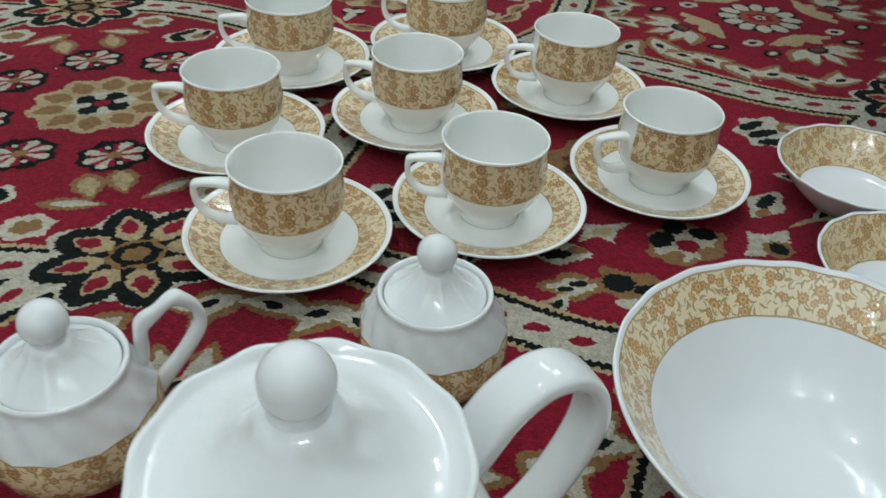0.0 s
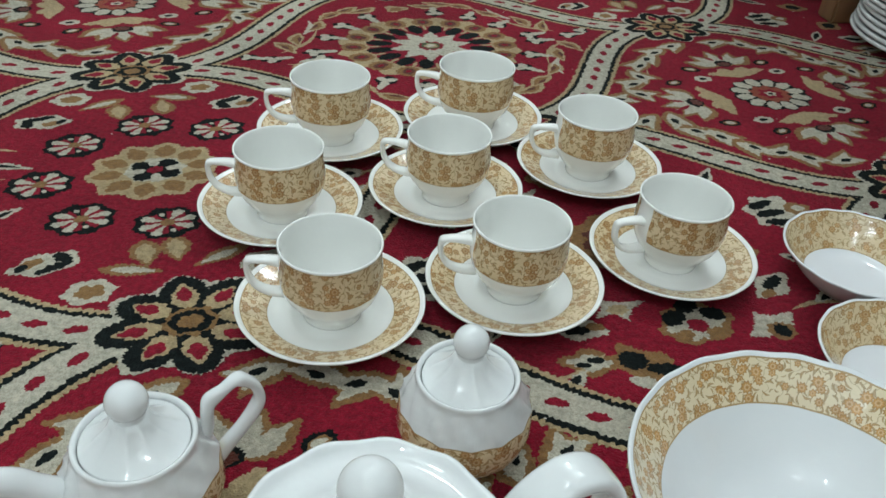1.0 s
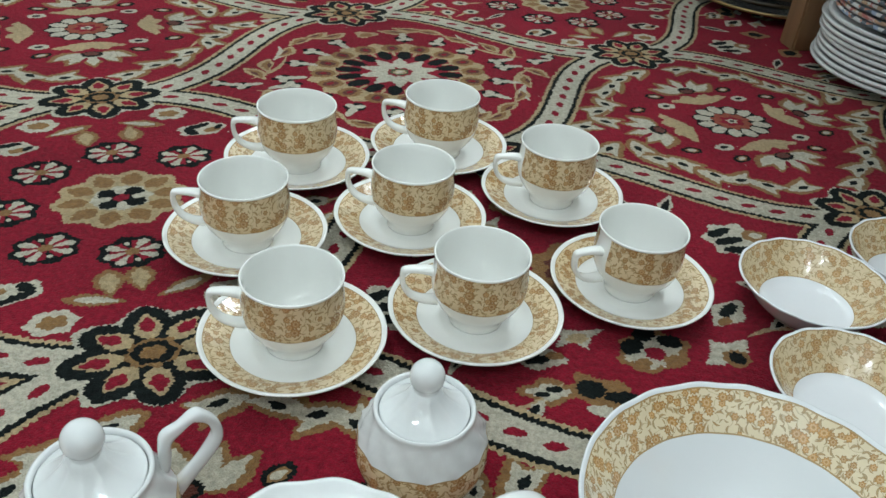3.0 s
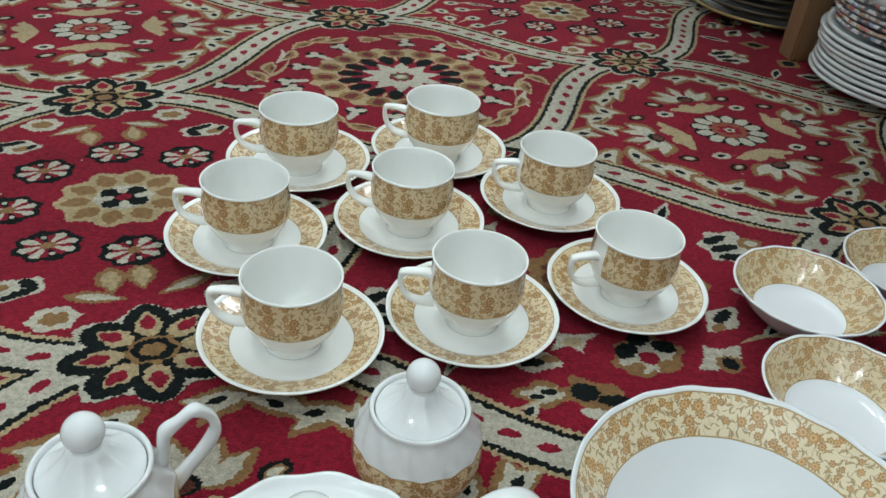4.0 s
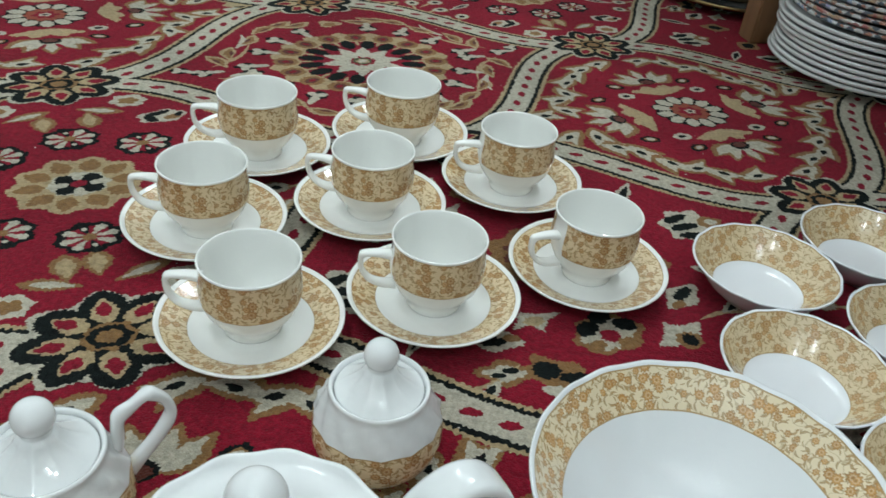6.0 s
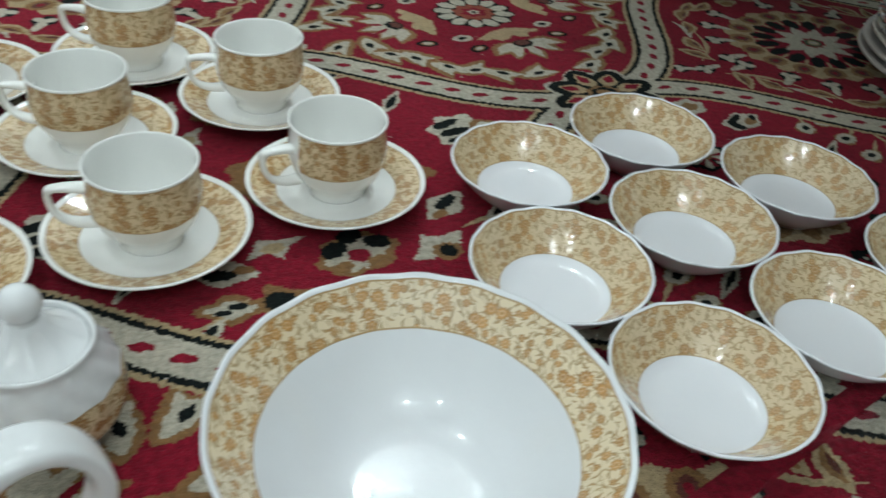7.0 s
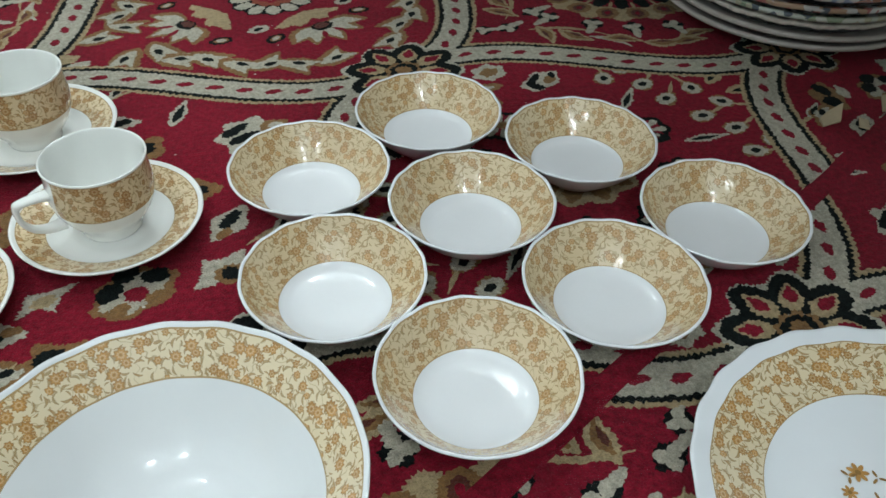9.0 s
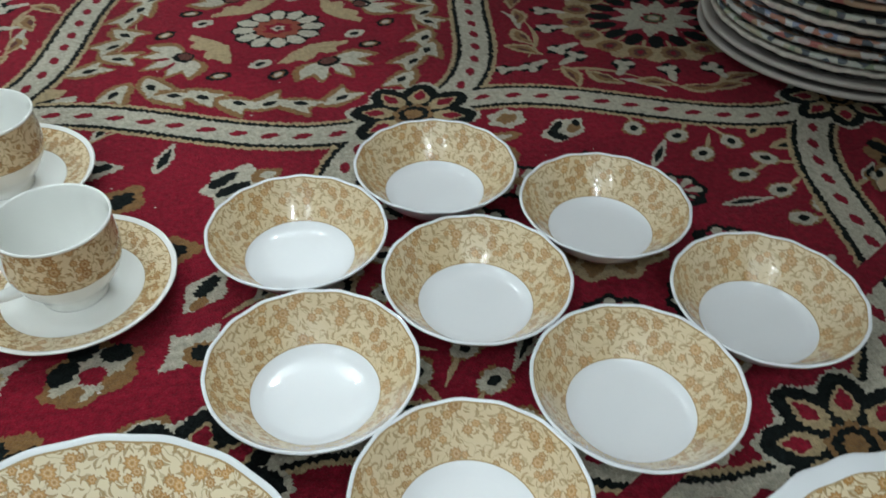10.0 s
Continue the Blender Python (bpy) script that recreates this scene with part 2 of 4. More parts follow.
def strap(path, wide, thick, n=14, square=2.6):
    """A handle in the upright plane y = 0, from (out, z) points; wide and thick are functions of 0 to 1 along it."""
    verts, faces = [], []
    for k, (d, z) in enumerate(path):
        a, b = path[max(k - 1, 0)], path[min(k + 1, len(path) - 1)]
        tx, tz = b[0] - a[0], b[1] - a[1]
        size = math.hypot(tx, tz) or 1
        nx, nz, f = -tz / size, tx / size, k / (len(path) - 1)
        for i in range(n):
            q = 2 * math.pi * i / n
            c, s = math.cos(q), math.sin(q)
            c, s = math.copysign(abs(c) ** (2 / square), c), math.copysign(abs(s) ** (2 / square), s)
            verts.append((d + nx * thick(f) * s, wide(f) * c, z + nz * thick(f) * s))
    for k in range(len(path) - 1):
        for i in range(n):
            j = (i + 1) % n
            faces.append((k * n + i, k * n + j, (k + 1) * n + j, (k + 1) * n + i))
    faces += [tuple(range(n))[::-1], tuple(range((len(path) - 1) * n, len(path) * n))]
    return verts, faces


def turned(verts, degrees):
    c, s = math.cos(radians(degrees)), math.sin(radians(degrees))
    return [(x * c - y * s, x * s + y * c, z) for x, y, z in verts]


def foot_ring(parent, r, w, h):
    """The unglazed ring on which a dish stands."""
    turned_part("foot_ring", parent, [(r - w, h + 0.001), (r - w, 0.0006), (r - w * 0.6, -0.0004), (r + w * 0.6, -0.0004), (r + w, 0.0006), (r + w * 1.2, h + 0.001)], 64, [BISQUE])


def turned_part(name, parent, profile, n, mats, flute=None, bands=None, start=0.0, reference=None, label=""):
    v, f, uv, ix = lathe(profile, n, flute, bands, start, reference)
    return link_mesh(name, v, f, mats, parent, label, uv, ix)


# ---- room ----
def slab(name, x0, x1, y0, y1, z0, z1, mat, label, category):
    bm = bmesh.new()
    bmesh.ops.create_cube(bm, size=1, matrix=Matrix.LocRotScale(((x0 + x1) / 2, (y0 + y1) / 2, (z0 + z1) / 2), None, (x1 - x0, y1 - y0, z1 - z0)))
    me = bpy.data.meshes.new(name)
    bm.to_mesh(me), bm.free()
    me.materials.append(mat)
    return tagged(new(name, me), label, category, kind="structure")


WALL = plain("wall_paint", (0.78, 0.79, 0.77), 0.7, 6.0, 0.05)
CEIL = plain("ceiling_paint", (0.82, 0.82, 0.80), 0.8, 5.0, 0.03)
FLOORM = plain("floor_screed", (0.30, 0.28, 0.26), 0.8, 12.0, 0.12)
RX0, RX1, RY0, RY1, RZ = -1.9, 2.9, -1.7, 3.3, 2.75
slab("floor", RX0, RX1, RY0, RY1, -0.14, -0.012, FLOORM, "grey screed floor under the carpet", "floor")
slab("ceiling", RX0, RX1, RY0, RY1, RZ, RZ + 0.12, CEIL, "white painted ceiling of the room", "ceiling")
slab("wall_north", RX0, RX1, RY1, RY1 + 0.12, -0.14, RZ + 0.12, WALL, "plain off-white painted wall", "wall")
slab("wall_south", RX0, RX1, RY0 - 0.12, RY0, -0.14, RZ + 0.12, WALL, "plain off-white painted wall", "wall")
slab("wall_east", RX1, RX1 + 0.12, RY0 - 0.12, RY1 + 0.12, -0.14, RZ + 0.12, WALL, "plain off-white painted wall", "wall")
slab("wall_west", RX0 - 0.12, RX0, RY0 - 0.12, RY1 + 0.12, -0.14, RZ + 0.12, WALL, "plain off-white painted wall", "wall")

# ---- carpet: woven ogee lattice with four kinds of filled fields ----
RED = pile("red_wool", (0.225, 0.0070, 0.021), 0.27, 0.03)
CREAM = pile("cream_wool", (0.46, 0.425, 0.335), 0.22)
BLACK = pile("black_wool", (0.0075, 0.0105, 0.0100), 0.35, 0.0)
TAN = pile("tan_wool", (0.235, 0.125, 0.045), 0.2)
BEIGE = pile("beige_wool", (0.40, 0.30, 0.165), 0.22)
RUST = pile("rust_wool", (0.27, 0.055, 0.028), 0.16)
BROWN = pile("brown_wool", (0.105, 0.028, 0.018), 0.2)
GREEN = pile("green_wool", (0.05, 0.075, 0.03), 0.2)
WOOL = dict(red=RED, cream=CREAM, black=BLACK, tan=TAN, beige=BEIGE, rust=RUST, brown=BROWN, green=GREEN)
HALF_U, HALF_V = 0.3665, 0.2625          # half diagonals of a field
CX0, CX1, CY0, CY1 = -1.35, 2.15, -0.75, 2.85
WARP_X = (0.1025, 0.8724, -0.3898, -0.0364, 0.0128, -0.0005)
WARP_Y = (0.8740, 0.4171, 0.7633, -0.0377, -0.0232, 0.0038)
# a second width of cloth is joined along a seam, with its pattern slipped
SEAM, SEAM_DIR, SLIP, SEAM_HALF = (0.6470, 0.4636), (0.8804, 0.4743), (-0.031, -0.016), 0.0085
SEAM_SIDE = (SEAM_DIR[1], -SEAM_DIR[0])
shake = random.Random(5)
SHADES = list(WOOL)
DRAWN = ([], [], [])                      # verts, faces and shades of the motif in hand


def woven(u, v):
    """Pattern plane to the floor, with the drift of loosely laid cloth."""
    q = (1, u, v, u * u, u * v, v * v)
    return sum(a * b for a, b in zip(WARP_X, q)), sum(a * b for a, b in zip(WARP_Y, q))


def beyond(p):
    return (p[0] - SEAM[0]) * SEAM_SIDE[0] + (p[1] - SEAM[1]) * SEAM_SIDE[1]


def cut(points, limit, sign):
    """The part of a polygon on one side of a line beside the seam."""
    out = []
    for a, b in zip(points, points[1:] + points[:1]):
        da, db = sign * (beyond(a) - limit), sign * (beyond(b) - limit)
        if da >= 0:
            out.append(a)
        if (da >= 0) != (db >= 0):
            f = da / (da - db)
            out.append((a[0] + f * (b[0] - a[0]), a[1] + f * (b[1] - a[1])))
    return out


COUNT = [0, 0]                            # tufts laid in the motif in hand; motifs so far


def lay(colour, points, layer, lift=None):
    """A tuft of one colour; points in the pattern plane. Each lies a hair above the last."""
    if lift is None:
        COUNT[0] += 1
        lift = COUNT[0] % 32
    z = 0.00006 * layer + 0.0000016 * lift + 0.0000003 * (COUNT[1] % 5)
    here = [woven(u, v) for u, v in points]
    for sign, slip in ((-1, (0, 0)), (1, SLIP)):
        p = [(x + slip[0], y + slip[1]) for x, y in here]
        if any(not (CX0 + 0.02 < x < CX1 - 0.02 and CY0 + 0.02 < y < CY1 - 0.02) for x, y in p):
            continue
        side = [sign * beyond(q) for q in p]
        if max(side) <= SEAM_HALF:
            continue
        if min(side) < SEAM_HALF:
            p = cut(p, sign * SEAM_HALF, sign)
        if len(p) < 3:
            continue
        n = len(DRAWN[0])
        DRAWN[0].extend((x, y, z) for x, y in p)
        DRAWN[1].append(tuple(range(n, n + len(p))))
        DRAWN[2].append(SHADES.index(colour))


def ragged(points, amounts, step=0.0014):
    """Breaks a closed line into short runs of knots that stand in and out of it, coarser far away."""
    out = []
    if woven(*points[0])[1] > 1.45 or woven(*points[0])[1] < 0.2:
        step = 0.0032
    for a, b, p, q in zip(points, points[1:] + points[:1], amounts, amounts[1:] + amounts[:1]):
        d = math.hypot(b[0] - a[0], b[1] - a[1])
        if d < 1e-6:
            continue
        n, nx, ny = max(1, int(d / step)), (b[1] - a[1]) / d, (a[0] - b[0]) / d
        for k in range(n):
            f = (k + (shake.uniform(-0.3, 0.3) if k else 0.0)) / n
            w = (p + (q - p) * f) * shake.uniform(-1, 1)
            out.append((a[0] + f * (b[0] - a[0]) + w * nx, a[1] + f * (b[1] - a[1]) + w * ny))
    return out


class Spot:
    """A place in the pattern with a turn and a mirror, at which motifs are laid."""

    def __init__(self, u, v, turn=0.0, mu=1, mv=1):
        self.u, self.v, self.c, self.s, self.mu, self.mv = u, v, math.cos(turn), math.sin(turn), mu, mv

    def at(self, x, y, turn=0.0):
        """A spot within this one."""
        u, v = self.map(x, y)
        base = math.atan2(self.s, self.c)
        return Spot(u, v, base + turn * self.mu * self.mv, self.mu, self.mv) if self.mu * self.mv > 0 else Spot(u, v, base - turn, 1, 1)

    def map(self, x, y):
        x, y = x * self.mu, y * self.mv
        return self.u + x * self.c - y * self.s, self.v + x * self.s + y * self.c

    def poly(self, colour, pts, layer, amount=0.0017, most=None):
        flat = list(zip(pts, pts[1:] + pts[:1]))
        area = abs(sum(a[0] * b[1] - a[1] * b[0] for a, b in flat)) / 2
        round_about = sum(math.hypot(a[0] - b[0], a[1] - b[1]) for a, b in flat)
        limit = min(amount, 0.42 * area / round_about)
        lay(colour, ragged([self.map(*p) for p in pts], [min(limit, m) for m in most] if most else [limit] * len(pts)), layer)

    def oval(self, colour, a, b, layer, x=0.0, y=0.0, turn=0.0, lobes=0, dent=0.0, n=0):
        n = n or (max(10, lobes * 6) if lobes else 14)
        c, s, pts = math.cos(turn), math.sin(turn), []
        for k in range(n):
            q = 2 * math.pi * k / n
            r = 1 - dent * (0.5 - 0.5 * math.cos(lobes * q)) if lobes else 1
            p, w = a * r * math.cos(q), b * r * math.sin(q)
            pts.append((x + p * c - w * s, y + p * s + w * c))
        self.poly(colour, pts, layer)

    def leaf(self, colour, length, width, layer, x=0.0, y=0.0, turn=0.0, curve=0.0):
        """A pointed leaf from its foot at x, y."""
        c, s, one, two = math.cos(turn), math.sin(turn), [], []
        for k in range(7):
            f = k / 6
            w = max(width * math.sin(math.pi * f ** 0.8) * 0.5, 0.0015 if width > 0.009 else 0.0006)
            mid = curve * math.sin(math.pi * f)
            one.append((f * length, mid + w, 0.4 * w)), two.append((f * length, mid - w, 0.4 * w))
        around = one + two[::-1]
        self.poly(colour, [(x + p * c - w * s, y + p * s + w * c) for p, w, _ in around], layer, most=[m for _, _, m in around])


def sprig(s, size=0.034, flip=1):
    """Cream leaf and side leaf with tan halos and a dark fleck."""
    s.leaf("tan", size * 1.35, size * 0.80, 1, -size * 0.68, 0, 0.0, 0.004 * flip)
    s.leaf("tan", size * 0.85, size * 0.50, 1, -size * 0.15, 0.002 * flip, 0.95 * flip)
    s.leaf("cream", size * 1.10, size * 0.48, 2, -size * 0.5, 0, 0.0, 0.004 * flip)
    s.leaf("cream", size * 0.60, size * 0.28, 2, -size * 0.08, 0.002 * flip, 0.95 * flip)
    s.leaf("black", size * 0.40, size * 0.22, 3, -size * 0.15, 0.001, 0.3 * flip)


def eye(s, a=0.0125, b=0.0095, outer="cream", inner="black"):
    s.oval(outer, a, b, 1)
    s.oval(inner, a * 0.45, b * 0.42, 2)


def lotus(s):
    """Fan of five petals opening along +x."""
    for k, q in enumerate((-1.15, -0.6, 0.0, 0.6, 1.15)):
        s.leaf("tan", 0.057 - 0.009 * abs(q), 0.029, 1, -0.006, 0.012 * q, q * 0.85)
    for q in (-1.15, -0.6, 0.0, 0.6, 1.15):
        s.leaf("cream", 0.047 - 0.008 * abs(q), 0.018, 2, -0.003, 0.012 * q, q * 0.85)
    s.oval("black", 0.011, 0.013, 3, 0.002, 0)
    s.oval("brown", 0.007, 0.009, 4, 0.0, 0)
    s.leaf("red", 0.022, 0.007, 3, 0.014, 0.006, 0.45), s.leaf("red", 0.022, 0.007, 3, 0.014, -0.006, -0.45)


def floweret(s, r=0.0295):
    """Eight parted white petals on red in a dark ring; two of the petals are dark."""
    s.oval("black", r, r, 1, lobes=8, dent=0.14)
    s.oval("red", r * 0.72, r * 0.72, 2, lobes=8, dent=0.10)
    for k in range(8):
        q = math.pi / 4 * k
        c, w = math.cos(q), math.sin(q)
        shape = [(0.20, -0.04), (0.48, -0.11), (0.70, -0.17), (0.80, -0.06), (0.80, 0.06), (0.70, 0.17), (0.48, 0.11), (0.20, 0.04)]
        s.poly("black" if k % 4 == 2 else "cream", [(r * (x * c - y * w), r * (x * w + y * c)) for x, y in shape], 3, 0.0012)
        if k % 4 == 2:
            s.oval("cream", r * 0.10, r * 0.08, 4, r * 0.52 * c, r * 0.52 * w, q)
    s.oval("tan", r * 0.22, r * 0.20, 5)


def bracket(s):
    """Cream curl with dark crescents."""
    s.oval("cream", 0.029, 0.018, 1, lobes=5, dent=0.2)
    s.oval("black", 0.016, 0.005, 2, -0.004, 0.008, 0.3)
    s.oval("black", 0.006, 0.010, 2, -0.013, -0.004, 0.2)
    s.oval("tan", 0.010, 0.006, 2, 0.010, -0.005, 0.3)
    s.oval("black", 0.007, 0.004, 3, 0.018, -0.001, 0.9)


def four_lobes(s, k=1.0):
    """Dark flower with three cream lobes."""
    s.oval("black", 0.018 * k, 0.014 * k, 1, lobes=4, dent=0.25)
    for q in (0.3, 2.3, 4.3):
        s.oval("cream", 0.0078 * k, 0.0058 * k, 2, 0.008 * k * math.cos(q), 0.006 * k * math.sin(q), q)
    s.oval("cream", 0.010 * k, 0.005 * k, 2, 0.018 * k, 0.001, 0.1)


def rosette(s):
    """Crossing flower of the ribbons."""
    s.oval("cream", 0.071, 0.066, 11, lobes=8, dent=0.20, n=64)
    for k in range(8):
        q = math.pi / 4 * k
        big = 1.0 if k % 2 == 0 else 0.92
        c, w = math.cos(q), math.sin(q)
        s.oval("black", 0.0265 * big, 0.0182, 12, 0.040 * c, 0.038 * w, q)
        s.leaf("beige", 0.036 * big, 0.0215, 13, 0.019 * c, 0.018 * w, q)
        s.leaf("red", 0.021 * big, 0.013, 14, 0.030 * c, 0.028 * w, q)
    s.oval("tan", 0.0215, 0.020, 14, lobes=8, dent=0.15)
    s.oval("black", 0.0165, 0.0150, 15, lobes=6, dent=0.08)
    s.oval("tan", 0.0092, 0.0085, 16)


def ribbon(u0, v0, u1, v1, pull=0.56):
    """One bow of the lattice: beige edge, dark beaded line, cream bed and red lozenges."""
    n, line = 280, []
    for k in range(n + 1):
        t = k / n
        h10, h01, h11 = t ** 3 - 2 * t * t + t, 3 * t * t - 2 * t ** 3, t ** 3 - t * t
        line.append((u0 + (h10 + h11) * pull + h01 * (u1 - u0), v0 + h01 * (v1 - v0)))
    normals, length = [], [0.0]
    for k, p in enumerate(line):
        a, b = line[max(0, k - 1)], line[min(n, k + 1)]
        d = math.hypot(b[0] - a[0], b[1] - a[1])
        normals.append((-(b[1] - a[1]) / d, (b[0] - a[0]) / d))
        if k:
            length.append(length[-1] + math.hypot(p[0] - line[k - 1][0], p[1] - line[k - 1][1]))
    for colour, half, layer, rough in (("beige", 0.0254, 5, 0.0017), ("black", 0.0207, 6, 0.0015), ("cream", 0.0155, 8, 0.0016)):
        def edge(k, sign):
            w = half + shake.uniform(-rough, rough) + (0.0010 * math.sin(length[k] / 0.0060 * 2 * math.pi) if colour == "black" else 0)
            return line[k][0] + sign * w * normals[k][0], line[k][1] + sign * w * normals[k][1]
        left, right = [edge(k, 1) for k in range(n + 1)], [edge(k, -1) for k in range(n + 1)]
        for k in range(n):
            lay(colour, [left[k], right[k], right[k + 1], left[k + 1]], layer, COUNT[1] % 29)
    pitch, d = 0.0315, 0.078
    while d < length[-1] - 0.072:
        k = min(range(n + 1), key=lambda i: abs(length[i] - d))
        (x, y), (nx, ny) = line[k], normals[k]
        s = Spot(x, y, math.atan2(-nx, ny))
        s.poly("red", [(-0.0098, -0.0022), (-0.005, -0.0055), (0.003, -0.0042), (0.0095, 0.0012), (0.0045, 0.0055), (-0.004, 0.0040)], 9, 0.0011)
        d += pitch


QUARTERS = ((1, 1), (-1, 1), (1, -1), (-1, -1))


def field_star(s):
    """Twelve-petalled star with four lotus flowers."""
    s.oval("black", 0.054, 0.053, 2, lobes=12, dent=0.10, n=72)
    for k in range(12):
        q = math.pi / 6 * k
        s.oval("cream", 0.0128, 0.0088, 3, 0.0385 * math.cos(q), 0.0385 * math.sin(q), q)
    s.oval("rust", 0.0285, 0.028, 4, lobes=10, dent=0.18)
    s.oval("red", 0.018, 0.017, 5, lobes=6, dent=0.3)
    s.oval("cream", 0.0085, 0.008, 6, lobes=5, dent=0.3), s.oval("black", 0.0034, 0.003, 7)
    for turn, reach in ((0, 0.077), (math.pi, 0.077), (math.pi / 2, 0.071), (-math.pi / 2, 0.071)):
        p = s.at(reach * math.cos(turn), reach * math.sin(turn), turn)
        p.poly("beige", [(-0.012, 0.005), (-0.009, 0.014), (-0.006, 0.022), (0.001, 0.034), (0.006, 0.046), (0.012, 0.040), (0.012, 0.026), (0.022, 0.020), (0.020, 0.010), (0.012, 0.002), (0.020, -0.010), (0.022, -0.020), (0.012, -0.026), (0.014, -0.038), (0.006, -0.046), (0.000, -0.032), (-0.006, -0.022), (-0.009, -0.012)], 1)
        lotus(s.at((reach + 0.036) * math.cos(turn), (reach + 0.036) * math.sin(turn), turn))
    for a, b in QUARTERS:
        q = Spot(s.u, s.v, 0, a, b)
        eye(q.at(0.060, 0.067))
        for x, y, t in ((0.058, 0.101, 0.4), (0.106, 0.064, -0.3)):
            p = q.at(x, y, t)
            p.oval("black", 0.0135, 0.0095, 1), p.oval("tan", 0.0085, 0.0055, 2), p.oval("cream", 0.006, 0.0036, 3)
        for x, y, t, f in ((0.172, 0.040, 1.2, 1), (0.160, 0.072, 2.6, -1), (0.143, 0.094, 1.6, 1), (0.118, 0.128, 2.3, -1), (0.098, 0.152, 2.7, 1), (0.072, 0.168, 2.5, -1), (0.036, 0.190, 3.0, 1), (0.205, 0.030, 0.4, 1)):
            sprig(q.at(x, y, t), 0.040, f)
        q.leaf("beige", 0.075, 0.006, 0.5, 0.165, 0.055, 2.25, 0.006)
    for a in (1, -1):
        q = Spot(s.u, s.v, 0, a, 1)
        q.leaf("beige", 0.055, 0.030, 1, 0.235, 0.006, 0.10), q.leaf("cream", 0.05, 0.024, 2, 0.232, -0.012, -0.25), q.leaf("black", 0.045, 0.010, 3, 0.250, -0.004, -0.1)


def field_aster(s):
    """Great aster with rings of tan, dark and cream petals."""
    s.oval("beige", 0.124, 0.118, 1, lobes=16, dent=0.10, n=96)
    for k in range(16):
        q = math.pi / 8 * (k + 0.5)
        x, y = 0.101 * math.cos(q), 0.096 * math.sin(q)
        s.oval("tan", 0.0165, 0.0150, 2, x, y, q), s.oval("brown", 0.0105, 0.0080, 3, x, y, q), s.oval("red", 0.005, 0.0035, 4, x, y, q)
    s.oval("red", 0.086, 0.082, 2, lobes=16, dent=0.06, n=64)
    for k in range(16):
        q = math.pi / 8 * k
        s.oval("black", 0.0175, 0.0098, 5, 0.069 * math.cos(q), 0.066 * math.sin(q), q)
    for k in range(16):
        q = math.pi / 8 * (k + 0.5)
        s.leaf("beige", 0.020, 0.005, 6, 0.066 * math.cos(q), 0.063 * math.sin(q), q)
    for k in range(10):
        q = math.pi / 5 * k
        s.leaf("cream", 0.042, 0.0215, 6, 0.013 * math.cos(q), 0.013 * math.sin(q), q)
    s.oval("red", 0.018, 0.0165, 7, lobes=8, dent=0.2)
    s.oval("green", 0.0135, 0.0125, 8, lobes=6, dent=0.1), s.oval("beige", 0.0085, 0.0078, 9), s.oval("cream", 0.006, 0.005, 10)
    for a, b in QUARTERS:
        q = Spot(s.u, s.v, 0, a, b)
        for x, y, t in ((0.150, 0.012, 0.1), (0.122, 0.062, 0.5), (0.092, 0.103, 0.9), (0.050, 0.132, 1.3)):
            four_lobes(q.at(x, y, t))
        for x, y, t, f in ((0.048, 0.164, 2.8, 1), (0.096, 0.150, 2.5, -1), (0.128, 0.112, 2.2, 1), (0.160, 0.066, 1.8, -1), (0.072, 0.170, 2.7, 1), (0.185, 0.040, 1.2, 1)):
            p = q.at(x, y, t)
            p.leaf("beige", 0.050, 0.021, 1, -0.022, 0, 0.0, 0.004 * f), p.leaf("tan", 0.034, 0.011, 2, -0.014, 0, 0, 0.004 * f), p.leaf("brown", 0.018, 0.006, 3, -0.006, 0.001)
        q.leaf("beige", 0.10, 0.0065, 0.6, 0.192, 0.020, 2.25, 0.012)
        q.leaf("cream", 0.055, 0.010, 1, 0.150, 0.082, 1.9, 0.006)
    for a in (1, -1):
        q = Spot(s.u, s.v, 0, a, 1)
        four_lobes(q.at(0.205, 0.0, 0.0), 0.9), four_lobes(q.at(0.232, 0.014, 0.6), 0.8)
        q2 = Spot(s.u, s.v, 0, 1, a)
        q2.oval("beige", 0.020, 0.016, 1, 0, 0.160, 0, lobes=3, dent=0.35), q2.oval("tan", 0.010, 0.008, 2, 0, 0.158)


